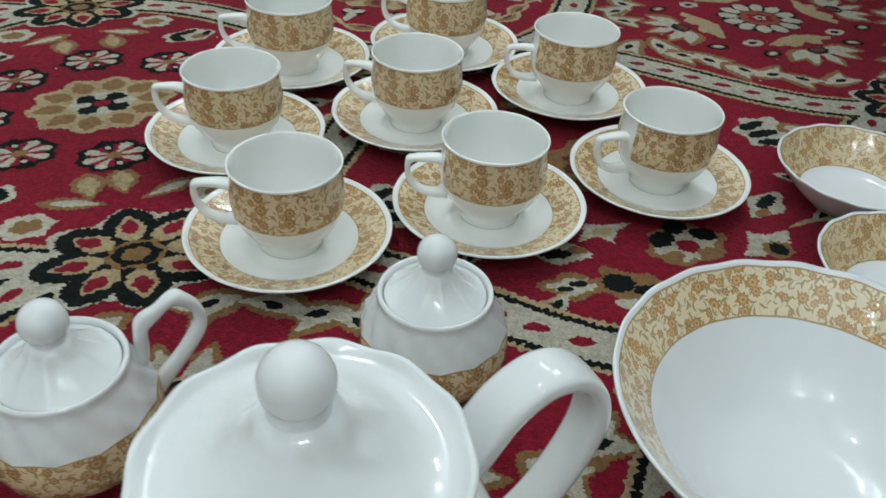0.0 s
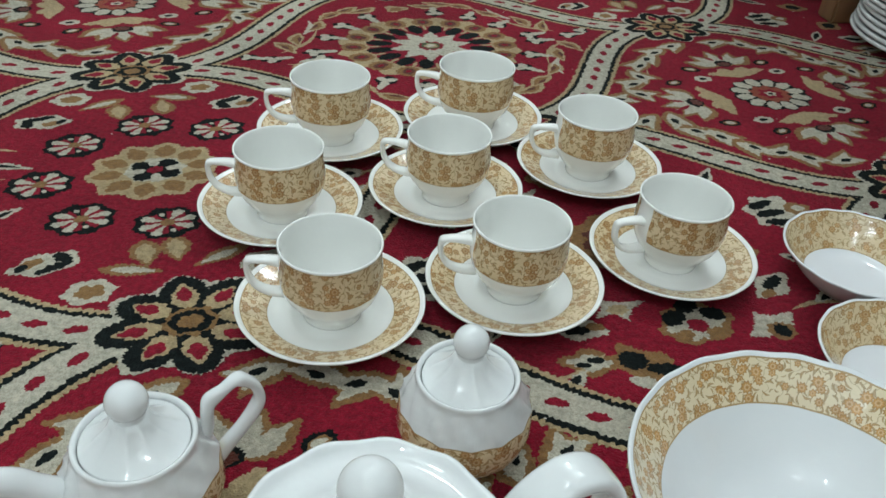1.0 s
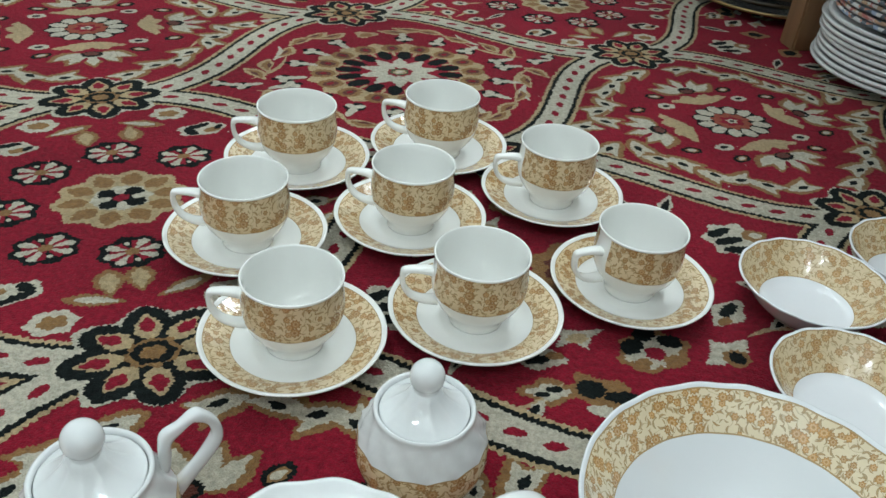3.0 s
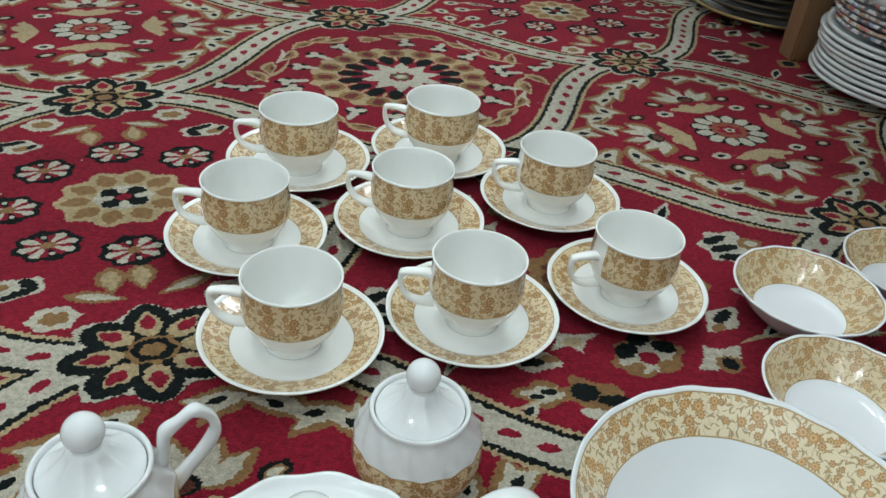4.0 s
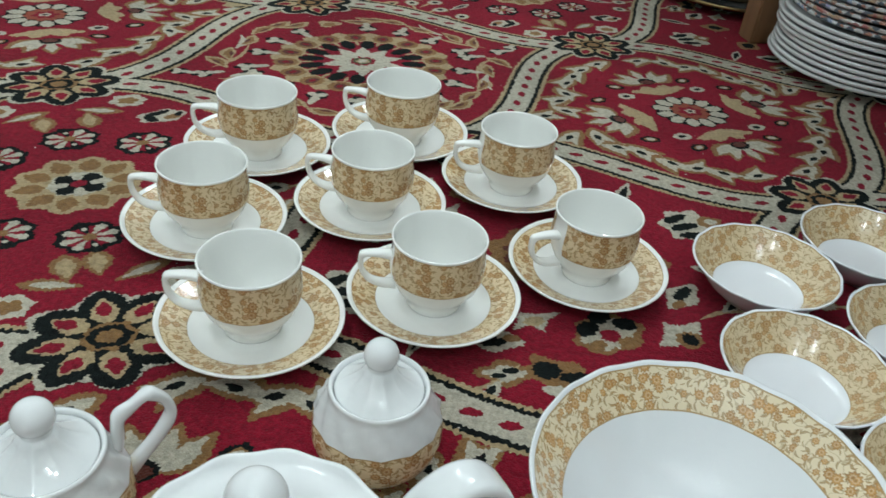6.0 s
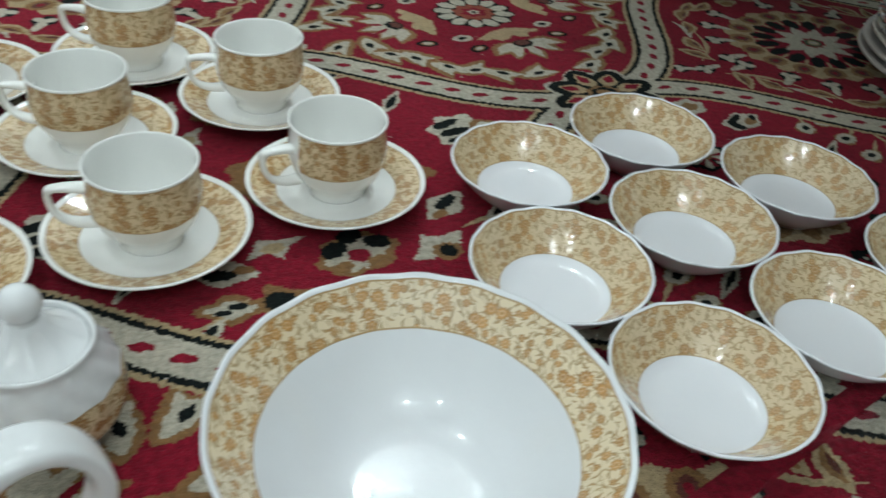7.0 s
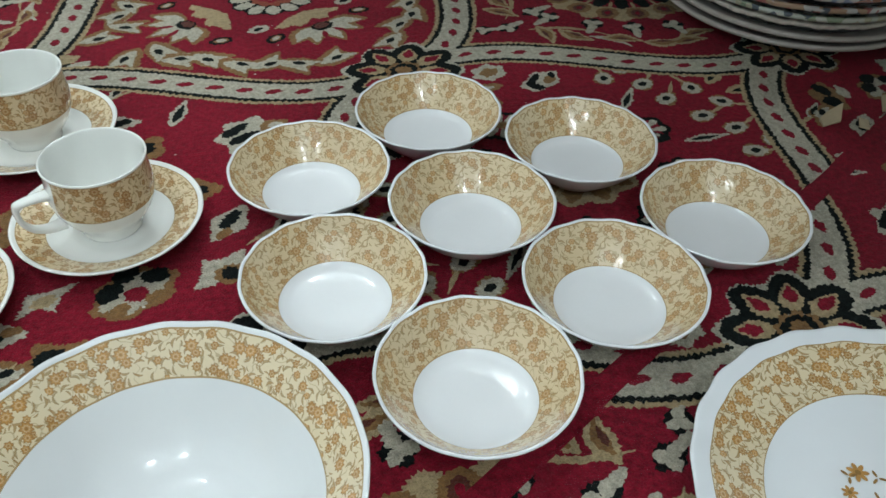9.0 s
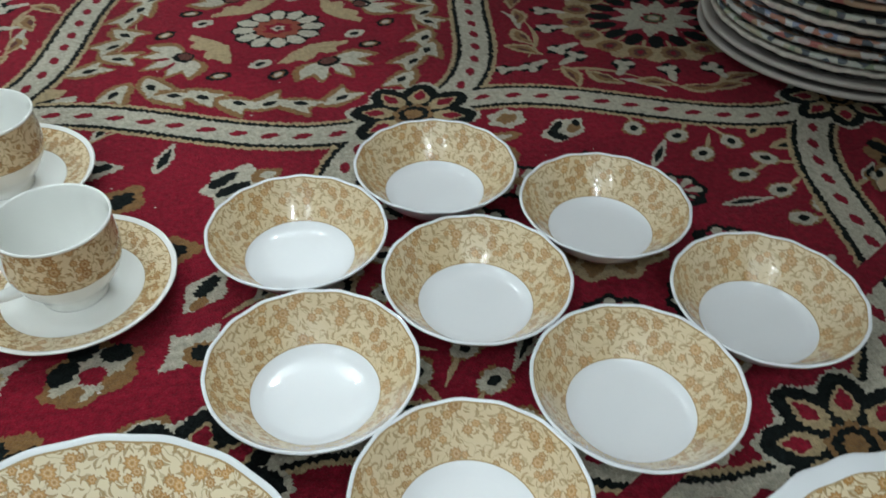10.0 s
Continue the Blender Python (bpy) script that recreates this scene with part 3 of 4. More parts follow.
def field_ochre(s):
    """Ochre eight-lobed flower ringed by small white flowers."""
    s.oval("beige", 0.0625, 0.0600, 1, lobes=10, dent=0.13, n=70)
    for k in range(10):
        q = math.pi / 5 * k
        s.leaf("tan", 0.0270, 0.0200, 2, 0.0290 * math.cos(q), 0.0275 * math.sin(q), q)
    s.oval("cream", 0.0285, 0.0265, 3, lobes=8, dent=0.12)
    for k in range(4):
        q = math.pi / 2 * k
        s.oval("black", 0.0125, 0.0100, 4, 0.0135 * math.cos(q + 0.78), 0.0125 * math.sin(q + 0.78), q + 0.78)
        s.oval("cream", 0.0062, 0.0048, 5, 0.0150 * math.cos(q), 0.0140 * math.sin(q), q)
    s.oval("red", 0.0075, 0.0070, 6)
    for x, y in ((0.067, 0.077), (-0.067, 0.077), (0.067, -0.077), (-0.067, -0.077), (0, 0.106), (0, -0.106), (0.098, 0), (-0.098, 0)):
        floweret(s.at(x, y, 0.2))
    for a, b in QUARTERS:
        q = Spot(s.u, s.v, 0, a, b)
        bracket(q.at(0.095, 0.143, 0.15))
        p = q.at(0.066, 0.196)
        p.oval("cream", 0.021, 0.019, 1, lobes=6, dent=0.18), p.oval("tan", 0.0115, 0.010, 2, lobes=5, dent=0.2)
        p = q.at(0.036, 0.174, 2.75)
        p.leaf("tan", 0.050, 0.019, 1, -0.024), p.leaf("cream", 0.034, 0.010, 2, -0.014)
        p = q.at(0.012, 0.150, 1.57)
        p.leaf("tan", 0.042, 0.026, 1, -0.020, -0.010), p.leaf("beige", 0.032, 0.015, 2, -0.014, -0.010)
        for x, y, t in ((0.166, 0.024, 0.3), (0.205, 0.020, 1.2), (0.172, 0.062, 0.2), (0.150, 0.100, 0.8), (0.182, 0.100, -0.5)):
            p = q.at(x, y, t)
            p.oval("tan", 0.016, 0.013, 1, lobes=3, dent=0.2), p.oval("cream", 0.013, 0.010, 2), p.oval("black", 0.0055, 0.0045, 3)
            p.leaf("beige", 0.030, 0.005, 1, 0.010, 0.0, 0.3)
        p = q.at(0.130, 0.050, 0.5)
        p.leaf("cream", 0.05, 0.013, 1, -0.02), p.leaf("black", 0.03, 0.006, 2, -0.012)
        q.leaf("beige", 0.045, 0.020, 1, 0.225, 0.012, 0.35), q.leaf("black", 0.030, 0.008, 2, 0.232, 0.016, 0.35)


def field_palm(s):
    """Palmettes with dark lobes, ring flowers and forked leaves."""
    s.oval("tan", 0.055, 0.05, 1, lobes=8, dent=0.2), s.oval("brown", 0.035, 0.032, 2, lobes=8, dent=0.2), s.oval("beige", 0.018, 0.016, 3, lobes=6, dent=0.2)
    for a in (1, -1):
        q = Spot(s.u, s.v, 0, a, 1)
        p = q.at(0.180, 0.0)
        p.oval("cream", 0.034, 0.036, 1, lobes=7, dent=0.22)
        for y, t in ((0.018, 0.25), (0.0, 0.0), (-0.018, -0.25)):
            p.oval("black", 0.0165, 0.0068, 2, -0.008, y, t)
        p.leaf("tan", 0.030, 0.026, 2, 0.010, 0.0), p.oval("cream", 0.007, 0.006, 3, 0.026, 0.0)
    for a, b in QUARTERS:
        q = Spot(s.u, s.v, 0, a, b)
        p = q.at(0.094, 0.046, 0.5)
        p.oval("tan", 0.026, 0.021, 1, lobes=4, dent=0.25), p.oval("black", 0.0135, 0.0105, 2, lobes=5, dent=0.12)
        p = q.at(0.094, 0.108, -0.5)
        p.oval("cream", 0.026, 0.016, 1, lobes=4, dent=0.25), p.oval("black", 0.014, 0.0065, 2, 0.004, 0.002), p.oval("tan", 0.008, 0.005, 2, -0.014, -0.004)
        p = q.at(0.150, 0.085, 0.8)
        p.leaf("cream", 0.050, 0.016, 1, -0.025), p.leaf("black", 0.034, 0.009, 2, -0.018)
        p = q.at(0.118, 0.150, 0.2)
        p.leaf("beige", 0.060, 0.006, 1, -0.030, 0, 0, 0.008), p.leaf("cream", 0.034, 0.012, 1, -0.004, 0.008, 0.5), p.leaf("black", 0.022, 0.007, 2, 0.002, 0.010, 0.5)
    for b in (1, -1):
        q = Spot(s.u, s.v, 0, 1, b)
        p = q.at(0.0, 0.134)
        p.oval("tan", 0.035, 0.029, 1, lobes=6, dent=0.2), p.oval("cream", 0.028, 0.022, 2, lobes=6, dent=0.2), p.oval("red", 0.0085, 0.0095, 3, 0.0, -0.003)
        for x, y, t in ((-0.014, 0.012, 0.6), (0.020, 0.008, -0.6), (0.004, 0.024, 0.4)):
            p.oval("black", 0.0115, 0.0088, 4, x, y, t)
        for x, y, t in ((-0.018, -0.012, 0.5), (0.010, -0.016, -0.2)):
            p.oval("tan", 0.010, 0.007, 3, x, y, t)
        p = q.at(0.056, 0.156)
        p.poly("cream", [(-0.024, -0.008), (-0.010, -0.014), (0.004, -0.010), (0.010, -0.018), (0.020, -0.006), (0.030, 0.010), (0.010, 0.010), (-0.002, 0.020), (-0.010, 0.006)], 1)
        p.oval("tan", 0.012, 0.012, 2, 0.006, -0.010), p.oval("black", 0.0075, 0.0085, 3, 0.006, -0.010)
        p = q.at(-0.066, 0.166, 0.9)
        p.oval("tan", 0.034, 0.022, 1, lobes=5, dent=0.3), p.oval("black", 0.012, 0.011, 2, -0.010, 0.0), p.oval("black", 0.015, 0.0075, 2, 0.016, 0.003, 0.4), p.leaf("cream", 0.030, 0.014, 2, -0.004, -0.022, 0.2)
        p = q.at(-0.052, 0.096, 0.3)
        p.poly("cream", [(-0.020, -0.012), (-0.004, -0.004), (0.006, -0.016), (0.012, 0.0), (0.026, 0.012), (0.004, 0.010), (-0.010, 0.014)], 1), p.oval("beige", 0.009, 0.007, 2)
        p = q.at(-0.104, 0.150, 0.4)
        p.oval("tan", 0.026, 0.018, 1, lobes=4, dent=0.3), p.oval("cream", 0.018, 0.011, 2, lobes=4, dent=0.3), p.oval("black", 0.007, 0.004, 3, 0.004, 0.003), p.oval("black", 0.006, 0.003, 3, -0.006, -0.003)
        p = q.at(0.0, 0.205, 0.0)
        p.oval("tan", 0.022, 0.014, 1, lobes=3, dent=0.3), p.oval("cream", 0.015, 0.008, 2), p.oval("black", 0.006, 0.004, 3)


def fold_index(m, n):
    """Which of the four fields stands at a place of the lattice."""
    if m % 2:
        return field_star if ((m - 1) // 2 + n // 2) % 2 == 0 else field_ochre
    return field_aster if (m // 2 + (n - 1) // 2) % 2 == 0 else field_palm


carpet = thing("carpet", "red woven carpet with cream ribbons and flowers", "carpet")
bm = bmesh.new()
bmesh.ops.create_cube(bm, size=1, matrix=Matrix.LocRotScale(((CX0 + CX1) / 2, (CY0 + CY1) / 2, -0.006), None, (CX1 - CX0, CY1 - CY0, 0.012)))
bmesh.ops.bevel(bm, geom=[e for e in bm.edges if all(v.co.z > -0.001 for v in e.verts)], offset=0.004, segments=2, affect="EDGES")
me = bpy.data.meshes.new("ground_weave")
bm.to_mesh(me), bm.free()
me.materials.append(RED)
new("ground_weave", me).parent = carpet
def woven_in(name, label=""):
    """Links the motif in hand as a part of the carpet."""
    if DRAWN[1]:
        link_mesh(name, DRAWN[0][:], DRAWN[1][:], [WOOL[shade] for shade in SHADES], carpet, label, index=DRAWN[2][:], smooth=False)
    for held in DRAWN:
        held.clear()
    COUNT[0] = 0
    COUNT[1] += 1


MOTIFS = {field_star: ("star_flower", "white star flower among lotus flowers"), field_aster: ("aster", "large tan, black and cream aster"),
          field_ochre: ("ochre_flower", "ochre flower ringed by white flowers"), field_palm: ("palmette", "cream palmettes with black lobes")}
for m in range(-8, 11):
    for n in range(-12, 13):
        x, y = woven(m * HALF_U, n * HALF_V)
        if not (CX0 - 0.3 < x < CX1 + 0.3 and CY0 - 0.3 < y < CY1 + 0.3):
            continue
        spot = Spot(m * HALF_U, n * HALF_V)
        if (m + n) % 2:
            drawn = fold_index(m, n)
            drawn(spot)
            woven_in(*MOTIFS[drawn])
        else:
            rosette(spot)
            woven_in("rosette", "black and cream rosette")
            for dn in (1, -1):
                ribbon(m * HALF_U, n * HALF_V, (m + 1) * HALF_U, (n + dn) * HALF_V)
                woven_in("ribbon", "cream ribbon with red lozenges")
# joined edge of the second width
verts, faces = [], []
for k in range(121):
    d = -1.0 + 2.2 * k / 120
    bulge = 0.0016 + 0.0012 * noise.noise((d * 7, 0, 3))
    for w, z in ((-SEAM_HALF * 1.15, 0.0002), (-SEAM_HALF * 0.5, bulge), (SEAM_HALF * 0.4, bulge * 0.8), (SEAM_HALF * 1.1, 0.0002)):
        w += 0.0012 * noise.noise((d * 11, w * 40, 1))
        verts.append((SEAM[0] + d * SEAM_DIR[0] + w * SEAM_SIDE[0], SEAM[1] + d * SEAM_DIR[1] + w * SEAM_SIDE[1], z))
    if k:
        faces += [(4 * k - 4 + i, 4 * k - 3 + i, 4 * k + 1 + i, 4 * k + i) for i in range(3)]
link_mesh("seam", verts, faces, [RED], carpet, "plain red joining seam")


# ---- saucers and cups ----
SAUCER_PROFILE = [(0.0, 0.0015), (0.020, 0.0012), (0.0225, 0.0), (0.0245, 0.0002), (0.027, 0.0022), (0.044, 0.0070), (0.058, 0.0125), (0.0675, 0.0170), (0.0690, 0.0180),
                  (0.0693, 0.0189), (0.0685, 0.0195), (0.0670, 0.0188), (0.0652, 0.0177), (0.0646, 0.0174), (0.0545, 0.0137), (0.0467, 0.0100), (0.0462, 0.0097), (0.040, 0.0076),
                  (0.032, 0.0062), (0.0275, 0.0058), (0.026, 0.0064), (0.0, 0.0062)]
SAUCER_BANDS = [0] * 12 + [2, 1, 1, 2] + [0] * 5


def saucer(m):
    ob = thing("saucer", "white porcelain saucer with ochre flower-print rim lying on the carpet", "saucer", m, "tea saucers")
    turned_part("dish", ob, SAUCER_PROFILE, 96, SET, lambda a, k, r, z: (r * (1 + 0.0012 * math.cos(16 * a) * (r > 0.06)), z), SAUCER_BANDS, start=-1.9, reference=0.056)
    foot_ring(ob, 0.0235, 0.0014, 0.0015)
    return ob


CUP_OUTER = [(0.0, 0.0035), (0.0185, 0.003), (0.0200, 0.0), (0.0214, 0.0), (0.0220, 0.0018), (0.0221, 0.0042), (0.0236, 0.0078), (0.0282, 0.0138), (0.0326, 0.0202), (0.0351, 0.0262), (0.0362, 0.0300),
             (0.0363, 0.0306), (0.0371, 0.0345), (0.0374, 0.0385), (0.0371, 0.0440), (0.0364, 0.0500), (0.0361, 0.0555), (0.0364, 0.0596), (0.0366, 0.0608), (0.0367, 0.0612)]
CUP_INNER = [(0.0371, 0.0622), (0.0370, 0.0629), (0.0364, 0.0633), (0.0357, 0.0630), (0.0353, 0.0620), (0.0348, 0.0550), (0.0351, 0.0440), (0.0352, 0.0350), (0.0334, 0.0250), (0.0290, 0.0150), (0.021, 0.0085), (0.010, 0.0065), (0.0, 0.0062)]
CUP_BANDS = [0] * 10 + [2] + [1] * 7 + [2] + [0] * 13


def cup(m):
    ob = thing("tea_cup", "white porcelain tea cup with ochre flower-print band standing on a saucer", "cup", m, "tea cups")
    n = 96

    def flute(a, k, r, z):
        w = math.sin(math.pi * min(1.0, max(0.0, (z - 0.007) / 0.029))) if k < len(CUP_OUTER) else 0.0
        return r * (1 + 0.016 * w * (abs(math.cos(6 * a)) - 0.6)), z

    v, f, uv, ix = lathe(CUP_OUTER + CUP_INNER, n, flute, CUP_BANDS, 0.0, 0.0370)
    # the print stops short of the handle
    for k in range(10, 19):
        for i in list(range(0, 4)) + list(range(n - 4, n)):
            ix[k * n + i] = 0
    link_mesh("bowl", v, f, SET, ob, "", uv, ix)
    path = rounded([(0.0340, 0.0446), (0.0430, 0.0462), (0.0520, 0.0464), (0.0570, 0.0457), (0.0592, 0.0432), (0.0596, 0.0380), (0.0580, 0.0302), (0.0525, 0.0226), (0.0430, 0.0184), (0.0315, 0.0180)], 5)
    v, f = strap(path, lambda t: 0.0036 + 0.0022 * abs(2 * t - 1) ** 2, lambda t: 0.0021 + 0.0016 * abs(2 * t - 1) ** 3 + 0.0008 * math.exp(-((t - 0.38) / 0.06) ** 2))
    link_mesh("handle", v, f, [PORCELAIN_CUP], ob)
    return ob


PLACES = [(-0.0191, 0.5332, 187, 1.0), (0.1144, 0.5833, 188, 1.0), (0.244, 0.6435, 203, 0.99), (-0.0874, 0.6582, 186, 1.015), (0.0498, 0.7106, 174, 1.0), (0.1824, 0.7802, 190, 1.0), (-0.0731, 0.7993, 190, 1.035), (0.0654, 0.8563, 172, 1.0)]   # the last: how far a set is over or under the usual size
one_saucer, one_cup = None, None
for x, y, turn, size in PLACES:
    ms, mc = pose(x, y, 0.0006, 0, 0, turn * 3.7) @ Matrix.Scale(size, 4), pose(x + 0.0006, y + 0.0006, 0.0006 + 0.0064 * size, 0, 0, turn) @ Matrix.Scale(size, 4)
    one_saucer = copy_thing(one_saucer, ms) if one_saucer else saucer(ms)
    one_cup = copy_thing(one_cup, mc) if one_cup else cup(mc)

# ---- small bowls ----
BOWL_PROFILE = [(0.0, 0.0020), (0.027, 0.0018), (0.029, 0.0), (0.031, 0.0002), (0.034, 0.0030), (0.042, 0.0085), (0.050, 0.0170), (0.0575, 0.0262), (0.0612, 0.0308), (0.0624, 0.0324), (0.0624, 0.0333),
                (0.0614, 0.0336), (0.0602, 0.0328), (0.0596, 0.0320), (0.0555, 0.0262), (0.0480, 0.0166), (0.0390, 0.0086), (0.0385, 0.0081), (0.036, 0.0060), (0.030, 0.0046), (0.018, 0.0038), (0.0, 0.0036)]
BOWL_BANDS = [0] * 12 + [2, 1, 1, 1, 2] + [0] * 4


def scallop(lobes, amount, lift, r0, r1):
    def shape(a, k, r, z):
        w = min(1.0, max(0.0, (r - r0) / (r1 - r0))) ** 1.5
        c = math.cos(lobes * a)
        return r * (1 + amount * w * c), z + lift * w * c
    return shape


def small_bowl(m):
    ob = thing("small_bowl", "small white porcelain bowl with scalloped rim and ochre flower-print inside", "bowl", m, "small bowls")
    turned_part("dish", ob, BOWL_PROFILE, 128, SET_BOWL, scallop(16, 0.0024, 0.0004, 0.040, 0.062), BOWL_BANDS, start=-2.0, reference=0.049)
    foot_ring(ob, 0.030, 0.0014, 0.0015)
    return ob


one_bowl = None
for x, y, turn in [(0.5073, 0.7002, 10), (0.3950, 0.6449, 35), (0.6161, 0.6261, 5), (0.5034, 0.5715, 50), (0.3887, 0.5194, 22), (0.6810, 0.5116, 0), (0.5682, 0.4644, 41), (0.4542, 0.4142, 14)]:
    m = pose(x, y, 0.0004, 0, 0, turn)
    one_bowl = copy_thing(one_bowl, m) if one_bowl else small_bowl(m)

# ---- large serving bowl ----
BIG_PROFILE = [(0.0, 0.0033), (0.0397, 0.0029), (0.0427, 0.0), (0.0457, 0.0002), (0.0487, 0.0038), (0.0636, 0.0171), (0.0775, 0.0357), (0.0894, 0.0533), (0.0988, 0.0647), (0.1011, 0.0678), (0.1017, 0.0689), (0.1013, 0.0699),
               (0.0999, 0.0695), (0.0985, 0.068), (0.0979, 0.0672), (0.0894, 0.0581), (0.0799, 0.0478), (0.0793, 0.047), (0.0705, 0.0347), (0.0606, 0.0219), (0.0496, 0.0122), (0.0467, 0.011), (0.0437, 0.0086), (0.0298, 0.0067), (0.0, 0.0061)]
BIG_BANDS = [0] * 13 + [2, 1, 1, 2] + [0] * 7
big = thing("serving_bowl", "large white porcelain serving bowl with ochre flower-print band inside the rim", "bowl", pose(0.2738, 0.3638, 0.0012, 0, 0, 12))
turned_part("dish", big, BIG_PROFILE, 192, SET_SERVING, scallop(20, 0.0018, 0.0005, 0.06, 0.104), BIG_BANDS, start=-1.8, reference=0.092)
foot_ring(big, 0.0445, 0.002, 0.003)

# ---- large plate ----
PLATE_PROFILE = [(0.0, 0.002), (0.058, 0.0018), (0.061, 0.0), (0.064, 0.0002), (0.068, 0.0022), (0.084, 0.0050), (0.103, 0.0115), (0.119, 0.0178), (0.1258, 0.0200), (0.1268, 0.0208), (0.1262, 0.0216), (0.1240, 0.0210),
                 (0.1156, 0.0191), (0.1150, 0.0188), (0.0990, 0.0122), (0.0835, 0.0066), (0.0829, 0.0063), (0.072, 0.0045), (0.060, 0.0040), (0.030, 0.0038), (0.0, 0.0038)]
PLATE_BANDS = [0] * 12 + [2, 1, 1, 2] + [0] * 4
plate = thing("soup_plate", "shallow white porcelain plate with ochre flower-print band and centre spray", "plate", pose(0.6627, 0.2706, 0.0012, 0, 0, 30))
turned_part("dish", plate, PLATE_PROFILE, 192, SET_LARGE, scallop(24, 0.0042, 0.0006, 0.085, 0.124), PLATE_BANDS, start=-1.6, reference=0.095)
foot_ring(plate, 0.0625, 0.002, 0.003)


# ---- pots with lids ----
def knob_profile(neck_r, z0, ball_r, zc):
    top = [(neck_r * 1.12, z0), (neck_r, z0 + 0.002)]
    first = -math.acos(min(1, neck_r / ball_r))
    for k in range(13):
        a = first + (math.pi / 2 - first) * k / 12
        top.append((max(0.0, ball_r * math.cos(a)), zc + ball_r * math.sin(a)))
    return top


def swirl(lobes, amount, twist, z0, z1):
    def shape(a, k, r, z):
        w = max(0.0, min(1.0, (z - z0) / (z1 - z0)))
        w = min(1.0, 4 * w * (1 - w))
        return r * (1 + amount * w * (1 - abs(math.sin(lobes * 0.5 * (a + twist * z))) * 2)), z
    return shape


def sugar_like(ob, k):
    """Body and lid of a squat pot; k scales the sugar pot's sizes."""
    outer = [(0.0, 0.003), (0.021, 0.0025), (0.0225, 0.0), (0.0245, 0.0002), (0.0262, 0.003), (0.0340, 0.0095), (0.0402, 0.0195), (0.0426, 0.0300), (0.0413, 0.0434), (0.0411, 0.0440),
             (0.0392, 0.0495), (0.0360, 0.0555), (0.0330, 0.0612), (0.0317, 0.0638), (0.0320, 0.0658), (0.0316, 0.0674), (0.0305, 0.0679), (0.0293, 0.0670), (0.0286, 0.0645), (0.0284, 0.0520), (0.0340, 0.0350), (0.0300, 0.0120), (0.0, 0.0060)]
    bands = [0, 0, 0, 0, 0, 1, 1, 1, 2] + [0] * 13
    outer = [(r * k, z * k) for r, z in outer]
    flute = swirl(14, 0.050, 22.0 / k, 0.042 * k, 0.064 * k)
    turned_part("body", ob, outer, 128, SET_POT, flute, bands, start=-2.6, reference=0.038 * k)
    lid_profile = [(0.0, 0.0600), (0.0268, 0.0605), (0.0283, 0.0642), (0.0280, 0.0654), (0.0273, 0.0659), (0.0235, 0.0680), (0.0192, 0.0712), (0.0144, 0.0752), (0.0110, 0.0792), (0.0092, 0.0826), (0.0, 0.0828)]
    lid_profile = [(r * k, z * k) for r, z in lid_profile]
    lid = turned_part("lid", ob, lid_profile, 96, [PORCELAIN_POT], swirl(10, 0.055, 9.0 / k, 0.0650 * k, 0.083 * k), label="fluted white porcelain lid")
    turned_part("knob", lid, [(r * k, z * k) for r, z in knob_profile(0.0078, 0.0812, 0.0108, 0.0925)], 40, [PORCELAIN_POT])


sugar = thing("sugar_pot", "squat white porcelain sugar pot with fluted lid and ochre flower-print belly", "sugar pot", pose(0.0852, 0.4233, 0.0012, 0, 0, 0))
sugar_like(sugar, 0.9657)

creamer = thing("milk_pot", "small white porcelain milk pot with lid and ochre flower-print belly", "milk pot", pose(-0.0838, 0.3494, 0.0012, 0, 0, 33) @ Matrix.Scale(0.9418, 4))
sugar_like(creamer, 1.06)
path = rounded([(0.0330, 0.0490), (0.0378, 0.0580), (0.0396, 0.0660), (0.0402, 0.0735), (0.0422, 0.0800), (0.0500, 0.0850), (0.0572, 0.0900), (0.0616, 0.0892), (0.0680, 0.0826), (0.0706, 0.0730), (0.0682, 0.0650), (0.0600, 0.0535), (0.0500, 0.0425), (0.0390, 0.0300)], 5)
v, f = strap(path, lambda t: 0.0053 - 0.0012 * math.sin(math.pi * t) + 0.0006 * math.cos(25 * t), lambda t: 0.0027 + 0.0016 * abs(2 * t - 1) + 0.0013 * math.exp(-((t - 0.33) / 0.05) ** 2) + 0.0012 * math.exp(-((t - 0.52) / 0.05) ** 2))
link_mesh("handle", v, f, [PORCELAIN_POT], creamer)


def spout(parent, path, radii):
    verts, faces, n = [], [], 20
    ring = []
    for k, (d, z) in enumerate(path):
        a, b = path[max(k - 1, 0)], path[min(k + 1, len(path) - 1)]
        tx, tz = b[0] - a[0], b[1] - a[1]
        size = math.hypot(tx, tz)
        ring.append((d, z, -tz / size, tx / size, radii(k / (len(path) - 1))))
    inner = [(d, z, nx, nz, r * 0.72) for d, z, nx, nz, r in ring[:-6:-1]]
    ring = ring + inner
    for d, z, nx, nz, r in ring:
        for i in range(n):
            q = 2 * math.pi * i / n
            verts.append((-(d + nx * r * math.sin(q)), r * math.cos(q), z + nz * r * math.sin(q)))
    for k in range(len(ring) - 1):
        for i in range(n):
            j = (i + 1) % n
            faces.append((k * n + i, k * n + j, (k + 1) * n + j, (k + 1) * n + i))
    faces.append(tuple(range((len(ring) - 1) * n, len(ring) * n)))
    return link_mesh("spout", verts, faces, [PORCELAIN_POT], parent)


spout(creamer, rounded([(0.030, 0.036), (0.044, 0.042), (0.054, 0.052), (0.063, 0.064), (0.074, 0.071)], 5), lambda t: 0.0135 - 0.0062 * t)

